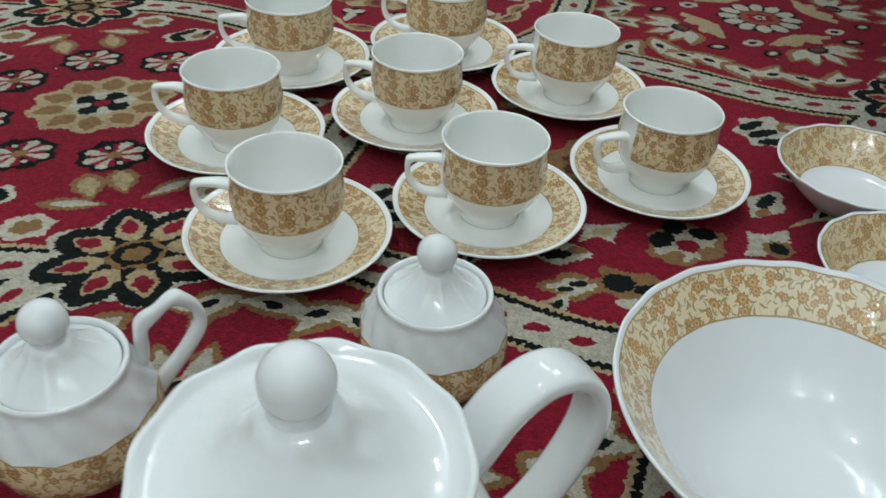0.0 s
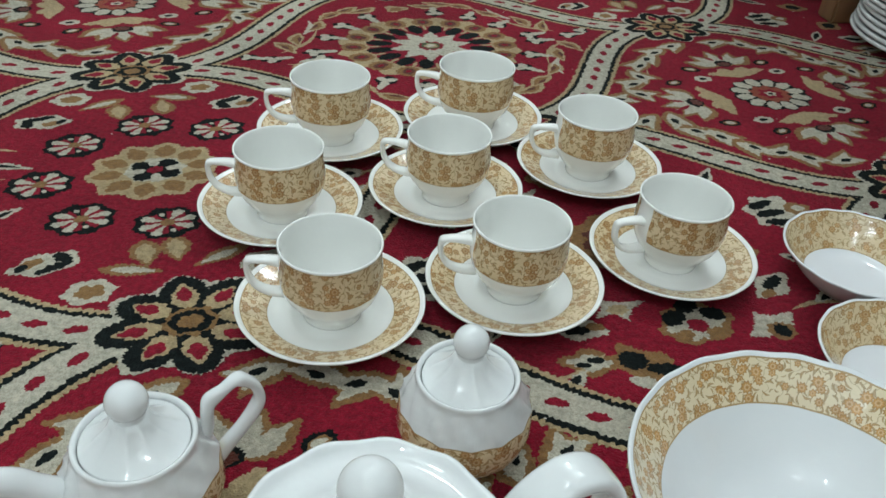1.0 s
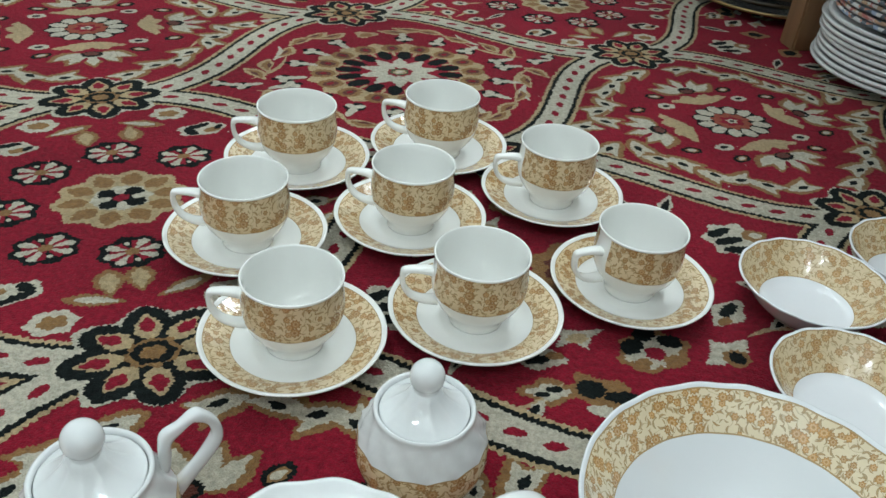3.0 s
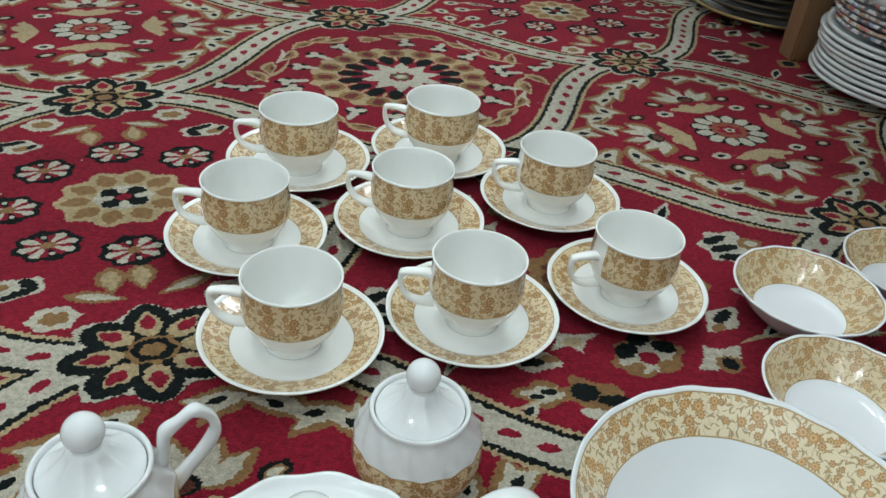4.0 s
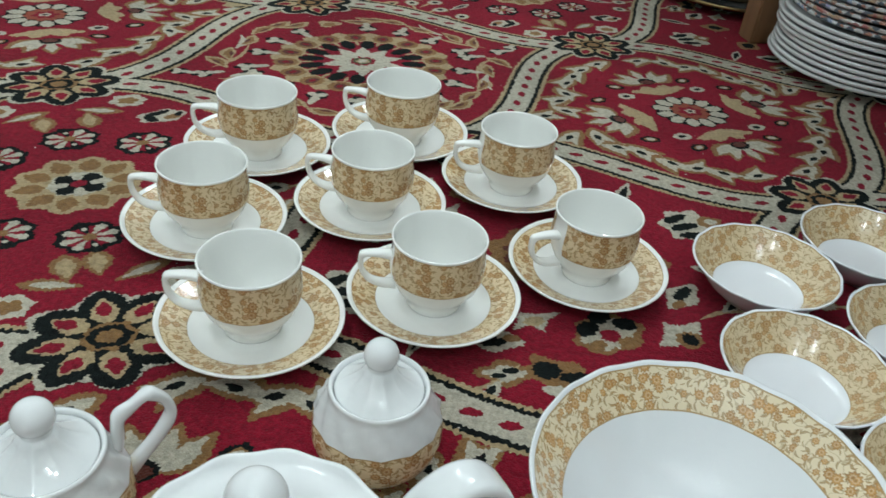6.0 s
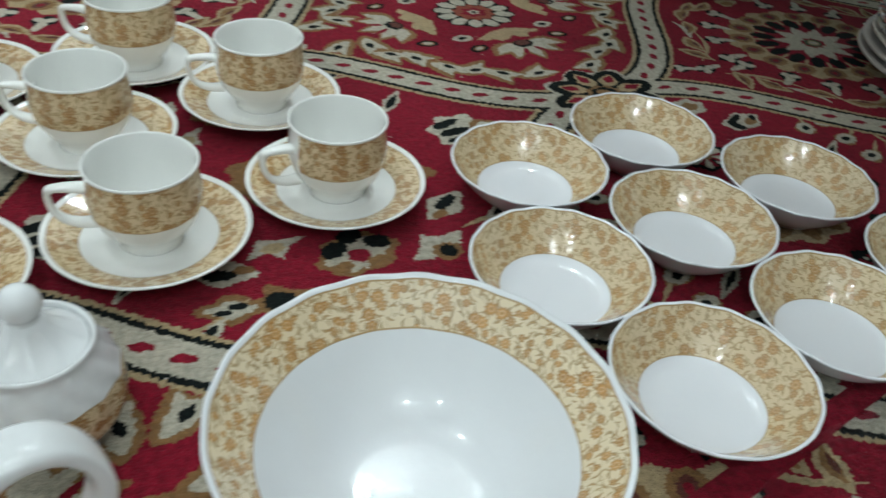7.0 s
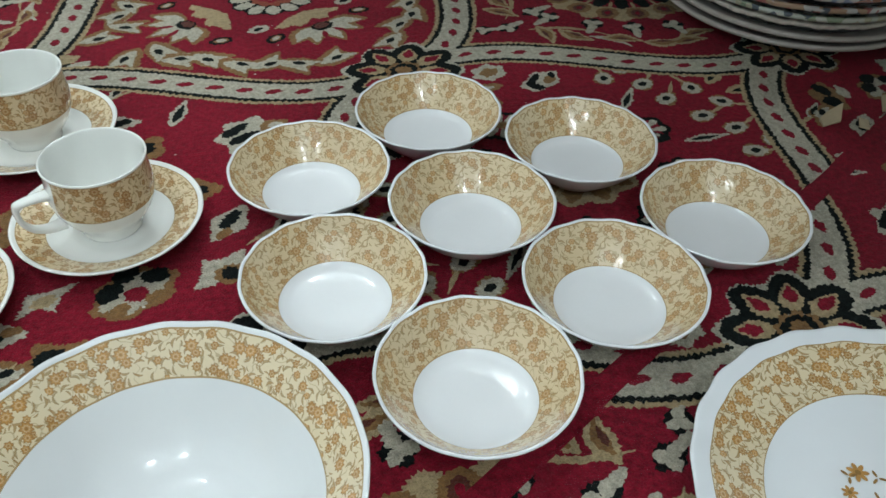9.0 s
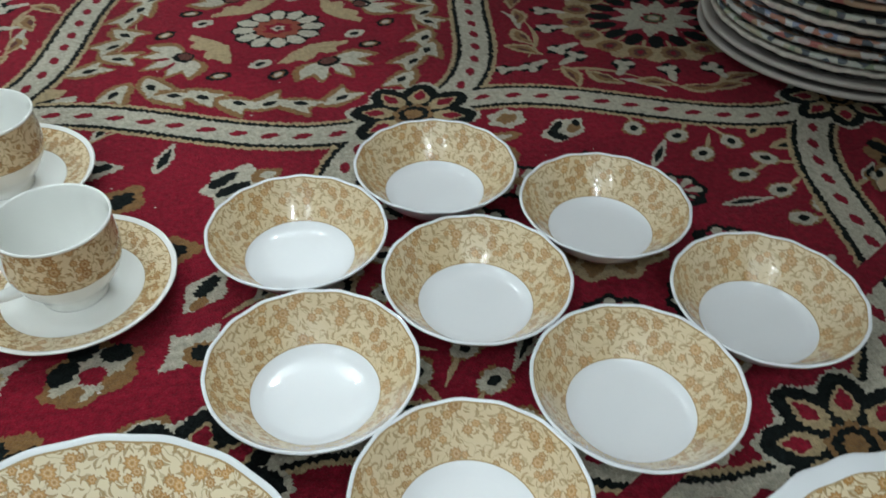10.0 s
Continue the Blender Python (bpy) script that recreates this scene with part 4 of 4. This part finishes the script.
teapot = thing("teapot", "large white porcelain teapot with wavy lid, round knob and broad handle", "teapot", pose(0.0555, 0.2454, 0.0012, 0, 0, 30) @ Matrix.Scale(0.9568, 4))
body = [(0.0, 0.004), (0.040, 0.0035), (0.042, 0.0), (0.045, 0.0002), (0.047, 0.005), (0.059, 0.022), (0.069, 0.048), (0.0715, 0.070), (0.0710, 0.086), (0.0703, 0.0885), (0.067, 0.104), (0.061, 0.122), (0.055, 0.138), (0.0515, 0.145),
        (0.0508, 0.147), (0.0503, 0.1480), (0.0500, 0.1482), (0.0495, 0.1478), (0.049, 0.143), (0.048, 0.120), (0.062, 0.080), (0.050, 0.020), (0.0, 0.010)]
turned_part("body", teapot, body, 160, SET_POT, swirl(16, 0.008, 12.0, 0.09, 0.148), [0, 0, 0, 0, 0, 1, 1, 1, 2] + [0] * 13, start=-2.6, reference=0.07)
lid_p = [(0.0, 0.140), (0.046, 0.141), (0.0478, 0.1488), (0.0528, 0.1496), (0.0541, 0.1514), (0.0537, 0.1534), (0.0524, 0.1541), (0.0510, 0.1536), (0.0500, 0.1518), (0.0440, 0.1508), (0.036, 0.1532), (0.028, 0.1582), (0.020, 0.1652), (0.0145, 0.1722), (0.0118, 0.1772), (0.0, 0.1774)]
lid = turned_part("lid", teapot, lid_p, 160, [PORCELAIN_POT], lambda a, k, r, z: (r * (1 + (0.006 * math.cos(12 * a) if r > 0.0495 else 0.035 * (0.5 - abs(math.sin(6 * (a + 18 * z)))) * (0.012 < r < 0.04))), z + (0.0007 * math.cos(12 * a) if r > 0.05 else 0)), label="fluted white porcelain lid")
turned_part("knob", lid, knob_profile(0.0090, 0.1765, 0.0117, 0.1885), 48, [PORCELAIN_POT])
path = rounded([(0.048, 0.112), (0.060, 0.130), (0.072, 0.146), (0.086, 0.154), (0.100, 0.151), (0.110, 0.138), (0.112, 0.120), (0.104, 0.098), (0.090, 0.078), (0.064, 0.056)], 6)
v, f = strap(path, lambda t: 0.0112 - 0.003 * t, lambda t: 0.0036 + 0.0018 * abs(2 * t - 1), square=3.4)
link_mesh("handle", v, f, [PORCELAIN_POT], teapot)
spout(teapot, rounded([(0.060, 0.060), (0.084, 0.074), (0.098, 0.098), (0.108, 0.125), (0.124, 0.142)], 5), lambda t: 0.021 - 0.011 * t)


# ---- centre spray of the plate ----
OCHRE_PRINT = plain("ochre_print", (0.50, 0.27, 0.09), 0.2, 300.0, 0.2)
BROWN_PRINT = plain("brown_print", (0.30, 0.17, 0.06), 0.2, 300.0, 0.2)


def petals(verts, faces, x, y, z, r, count, long, wide, start=0.0):
    for k in range(count):
        q = start + 2 * math.pi * k / count
        n = len(verts)
        for i in range(10):
            a = 2 * math.pi * i / 10
            p, w = r + long * math.cos(a), wide * math.sin(a)
            verts.append((x + p * math.cos(q) - w * math.sin(q), y + p * math.sin(q) + w * math.cos(q), z))
        faces.append(tuple(range(n, n + 10)))


v1, f1, v2, f2 = [], [], [], []
for x, y, s in ((0.0, 0.0, 1.5), (0.022, 0.013, 1.1), (-0.021, 0.017, 1.2), (0.006, -0.026, 1.1), (0.004, 0.036, 1.1), (-0.029, -0.013, 0.9), (0.032, -0.014, 0.9), (-0.012, 0.034, 0.8)):
    petals(v1, f1, x, y, 0.00460, 0.0034 * s, 7, 0.0026 * s, 0.0013 * s)
    petals(v2, f2, x, y, 0.00485, 0.0, 1, 0.0016 * s, 0.0016 * s)
for q in range(22):
    a, d = q * 2.4, 0.012 + 0.0014 * q
    petals(v2, f2, d * math.cos(a), d * math.sin(a), 0.00470 + 0.000004 * q, 0.003, 3, 0.0024, 0.0009, a * 2.1)
link_mesh("centre_spray", v1, f1, [OCHRE_PRINT], plate, "ochre printed flowers", smooth=False)
link_mesh("centre_leaves", v2, f2, [BROWN_PRINT], plate, "brown printed leaves", smooth=False)


# ---- stacks of plates ----
def rim_print(name, ground=(0.62, 0.63, 0.62), first=(0.30, 0.36, 0.50), second=(0.45, 0.22, 0.16)):
    m, nodes, links, bsdf = material(name)
    uv = nodes.new("ShaderNodeTexCoord").outputs["Object"]
    v = nodes.new("ShaderNodeTexVoronoi")
    v.inputs["Scale"].default_value = 120.0
    links.new(uv, v.inputs["Vector"])
    tint = nodes.new("ShaderNodeSeparateColor")
    links.new(v.outputs["Color"], tint.inputs[0])
    c = blend(nodes, links, ramp01(nodes, links, tint.outputs[0], 0.55, 0.6), ground, first)
    c = blend(nodes, links, ramp01(nodes, links, tint.outputs[1], 0.70, 0.74), c, second)
    c = blend(nodes, links, ramp01(nodes, links, tint.outputs[2], 0.80, 0.84), c, (0.10, 0.12, 0.14))
    links.new(c, bsdf.inputs["Base Color"])
    bsdf.inputs["Roughness"].default_value = 0.2
    return m


STACK_WHITE = porcelain("stack_porcelain", (0.70, 0.71, 0.70), 0.2)
# dark body colour holds the shade between the stacked rims
STACK_SHADED = porcelain("stack_shaded_body", (0.12, 0.10, 0.085), 0.25)
STACK_RIM = rim_print("flowered_rim")
PALE_RIM = plain("pale_rim", (0.58, 0.53, 0.46), 0.2, 160.0, 0.45)
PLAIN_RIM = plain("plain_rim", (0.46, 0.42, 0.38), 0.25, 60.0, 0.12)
DARK_GLAZE = plain("dark_glaze", (0.045, 0.032, 0.018), 0.18, 40.0, 0.2)
GOLD_RIM = plain("gold_rim", (0.34, 0.24, 0.10), 0.3, 60.0, 0.2, 0.8)


def dinner_plate(m, r, mats, label, group, relief):
    """relief: height of the beads along the rim."""
    ob = thing("dinner_plate", label, "plate", m, group)
    p = [(0.0, 0.002), (0.5, 0.0018), (0.53, 0.0), (0.57, 0.0003), (0.66, 0.006), (0.80, 0.0105), (0.965, 0.0158), (0.990, 0.0166), (1.0, 0.0182), (1.001, 0.0206), (0.990, 0.0220), (0.955, 0.0208), (0.80, 0.0140), (0.66, 0.0085), (0.58, 0.0045), (0.0, 0.004)]

    def beads(a, k, q, z):
        if q < 0.9 * r:
            return q, z
        w = math.cos(20 * a) + 0.7 * math.cos(52 * a + 1.0)
        return q * (1 + 1.6 * relief * w), z + 0.35 * relief * w

    turned_part("dish", ob, [(a * r, z) for a, z in p], 208 if relief else 96, mats, beads, [0] * 6 + [1, 1, 1, 1, 1, 1, 0, 0, 0], reference=r)
    return ob


def stack(x, y, r, count, pitch, kinds, group, plain_ones, shrink=0.965, low=0.0012):
    """kinds: materials, label and rim relief, the first for the plain plates at the bottom, the others by turns above."""
    rng = random.Random(int(x * 1000))
    made = {}
    for k in range(count):
        j = 0 if k < plain_ones else 1 + (k - plain_ones) % (len(kinds) - 1)
        m = pose(x + rng.uniform(-0.004, 0.004), y + rng.uniform(-0.004, 0.004), low + k * pitch, 0, 0, rng.uniform(0, 360))
        mats, label, relief = kinds[j]
        made[j] = copy_thing(made[j], m) if j in made else dinner_plate(m, r if j == 0 else r * shrink, mats, label, group, relief)


RIM_RED = rim_print("red_flowered_rim", (0.58, 0.57, 0.54), (0.42, 0.15, 0.13), (0.45, 0.30, 0.20))
RIM_GREEN = rim_print("green_flowered_rim", (0.52, 0.54, 0.48), (0.26, 0.32, 0.22), (0.44, 0.42, 0.30))
stack(0.7128, 1.2194, 0.1393, 15, 0.0080, [
    ([STACK_WHITE, STACK_WHITE], "plain white porcelain plate low in a stack", 0.0),
    ([STACK_WHITE, STACK_RIM], "white porcelain plate with blue flowered rim in a stack", 0.0007),
    ([STACK_WHITE, RIM_RED], "white porcelain plate with red and orange flowered rim in a stack", 0.0007)], "plates stacked by the table leg", 9, 0.95)
# bodies coloured dark for the shade in the gaps; the rims keep their own colours
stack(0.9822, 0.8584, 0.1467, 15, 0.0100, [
    ([STACK_SHADED, PLAIN_RIM], "plain plate with grey-brown rim and shade-darkened body at the bottom of a stack", 0.0),
    ([STACK_SHADED, PALE_RIM], "plate with pale beaded rim and shade-darkened body in a stack", 0.0024),
    ([STACK_SHADED, RIM_GREEN], "plate with green flowered rim and shade-darkened body in a stack", 0.0008),
    ([STACK_SHADED, RIM_RED], "plate with red flowered rim and shade-darkened body in a stack", 0.0012),
    ([STACK_SHADED, STACK_RIM], "plate with blue flowered rim and shade-darkened body in a stack", 0.0008)], "plates stacked under the table edge", 2, 0.945)
stack(0.5860, 1.5303, 0.1374, 6, 0.012, [
    ([DARK_GLAZE, GOLD_RIM], "dark bronze-brown plate with dull gold rim in a stack", 0.0),
    ([DARK_GLAZE, DARK_GLAZE], "dark brown glazed plate in a stack", 0.0)], "dark plates with gold rims", 1, 0.93)

# ---- wooden table over the stacks ----
WOOD, wn, wl, wb = material("table_wood")
wpos = wn.new("ShaderNodeTexCoord").outputs["Object"]
wmap = wn.new("ShaderNodeMapping")
wmap.inputs["Scale"].default_value = (60.0, 60.0, 5.0)
wl.new(wpos, wmap.inputs[0])
wgrain = noise_tex(wn, wl, wmap.outputs[0], 1.0, 4.0).outputs[0]
wl.new(blend(wn, wl, wgrain, (0.12, 0.058, 0.024), (0.25, 0.130, 0.058)), wb.inputs["Base Color"])
wb.inputs["Roughness"].default_value = 0.45
bump_into(wn, wl, wb, wgrain, 0.2, 0.001)


def boxed(name, parent, size, at, mat, bevel=0.003):
    bm = bmesh.new()
    bmesh.ops.create_cube(bm, size=1, matrix=Matrix.LocRotScale(at, None, size))
    bmesh.ops.bevel(bm, geom=bm.edges[:], offset=bevel, segments=2, affect="EDGES")
    me = bpy.data.meshes.new(name)
    bm.to_mesh(me), bm.free()
    me.materials.append(mat)
    ob = new(name, me)
    ob.parent = parent
    return ob


table = thing("wooden_table", "plain brown wooden table with plates stacked beneath its edge", "table", pose(0.5814, 1.3201, 0.0, 0, 0, -75.0))
# only the leg at (0, 0) is known; the other legs are unseen additions
for x, y in ((-0.63, 0.0), (0.0, 0.0), (1.40, 0.0), (-0.63, 0.62), (0.0, 0.62), (1.40, 0.62)):
    boxed("leg", table, (0.039, 0.039, 0.456), (x, y, 0.228), WOOD)
# unseen top, its far stretch and overhang sized to shade the stacks
boxed("top", table, (2.15, 0.86, 0.028), (0.375, 0.270, 0.470), WOOD)

# ---- loose bits on the carpet ----
CARD = plain("torn_card", (0.50, 0.40, 0.26), 0.85, 80.0, 0.15)


def scrap(x, y, turn, pts, label, fold):
    ob = thing("card_scrap", label, "card scrap", pose(x, y, 0.0016, 0, 0, turn), "scraps by the plates")
    bm = bmesh.new()
    face = bm.faces.new([bm.verts.new((a, b, 0.001 + max(0.0, a) * fold)) for a, b in pts])
    top = bmesh.ops.extrude_face_region(bm, geom=[face])
    bmesh.ops.translate(bm, vec=(0, 0, 0.0018), verts=[e for e in top["geom"] if isinstance(e, bmesh.types.BMVert)])
    bmesh.ops.recalc_face_normals(bm, faces=bm.faces[:])
    me = bpy.data.meshes.new("card")
    bm.to_mesh(me), bm.free()
    me.materials.append(CARD)
    new("card", me).parent = ob


scrap(0.8768, 0.6342, 20, [(-0.017, -0.004), (0.002, -0.009), (0.018, 0.002), (0.004, 0.007), (-0.010, 0.005)], "small torn scrap of tan card on the carpet", 0.5)
scrap(0.9002, 0.6167, 70, [(-0.007, -0.003), (0.005, -0.005), (0.008, 0.003), (-0.003, 0.005)], "tiny torn scrap of tan card on the carpet", 0.3)
scrap(0.9592, 0.6354, -25, [(-0.022, -0.014), (0.020, -0.016), (0.024, 0.012), (-0.016, 0.015)], "folded scrap of brown card on the carpet", 0.8)

LINT = plain("lint", (0.62, 0.58, 0.52), 0.9, 200.0, 0.1)
rng = random.Random(11)
verts, faces = [], []
for k in range(70):
    x, y, a, r = rng.uniform(-0.55, 0.9), rng.uniform(0.25, 1.4), rng.uniform(0, 6.28), rng.uniform(0.0006, 0.0016)
    n = len(verts)
    for i in range(5):
        q = a + i * 1.2566
        verts.append((x + r * math.cos(q) * rng.uniform(0.6, 1.4), y + r * 0.6 * math.sin(q), 0.0014 + rng.uniform(0, 0.0004)))
    faces.append(tuple(range(n, n + 5)))
lint = link_mesh("lint", verts, faces, [LINT], smooth=False)
tagged(lint, "pale specks of lint scattered over the carpet", "lint", kind="stuff")

# ---- clear plastic film on the second width of carpet ----
FILM, fn, fl, _ = material("clear_film")
clear, gloss, mixed, fres = fn.new("ShaderNodeBsdfTransparent"), fn.new("ShaderNodeBsdfGlossy"), fn.new("ShaderNodeMixShader"), fn.new("ShaderNodeFresnel")
gloss.inputs["Roughness"].default_value = 0.16
clear.inputs[0].default_value = (0.97, 0.97, 0.97, 1)
fres.inputs[0].default_value = 1.18
fl.new(fres.outputs[0], mixed.inputs[0]), fl.new(clear.outputs[0], mixed.inputs[1]), fl.new(gloss.outputs[0], mixed.inputs[2])
fl.new(mixed.outputs[0], fn["Material Output"].inputs[0])
verts, faces, nx, ny = [], [], 100, 60
for j in range(ny + 1):
    for i in range(nx + 1):
        d, w = -0.24 + 0.20 * i / nx, 0.008 + 0.11 * j / ny
        w2 = w + 0.012 * noise.noise((d * 16, 2.0, w * 9)) * (1 - j / ny)
        x, y = SEAM[0] + d * SEAM_DIR[0] + w2 * SEAM_SIDE[0], SEAM[1] + d * SEAM_DIR[1] + w2 * SEAM_SIDE[1]
        # pressed down by the plate
        free = min(1.0, max(0.0, (math.hypot(x - 0.6627, y - 0.2706) - 0.070) / 0.035))
        z = 0.0009 + free * (0.0014 + 0.0007 * noise.noise((d * 60, w * 80, 0)) + 0.0022 * abs(noise.noise((d * 14 + w * 22, w * 9, 5))))
        verts.append((x, y, z))
for j in range(ny):
    for i in range(nx):
        a = j * (nx + 1) + i
        faces.append((a, a + 1, a + nx + 2, a + nx + 1))
film = link_mesh("plastic_film", verts, faces, [FILM])
film.visible_shadow = False
tagged(film, "small piece of clear crinkled plastic film on the carpet", "plastic film")

# ---- ceiling bulbs ----
GLOW, gn, gl, gb = material("bulb_glow")
gb.inputs["Emission Color"].default_value, gb.inputs["Emission Strength"].default_value = (0.95, 1.0, 0.99, 1), 14.0
HOLDER = plain("bulb_holder", (0.7, 0.7, 0.68), 0.4)
for x, y, watts in LAMPS:
    lamp = thing("ceiling_bulb", "white round bulb in a holder on the ceiling", "lamp", pose(x, y, 0), "ceiling bulbs")
    turned_part("holder", lamp, [(0.0, RZ), (0.05, RZ), (0.048, RZ - 0.012), (0.02, RZ - 0.02), (0.0, RZ - 0.02)], 32, [HOLDER])
    turned_part("bulb", lamp, [(0.018, RZ - 0.019), (0.03, RZ - 0.03), (0.036, RZ - 0.045), (0.03, RZ - 0.062), (0.015, RZ - 0.072), (0.0, RZ - 0.075)], 32, [GLOW])
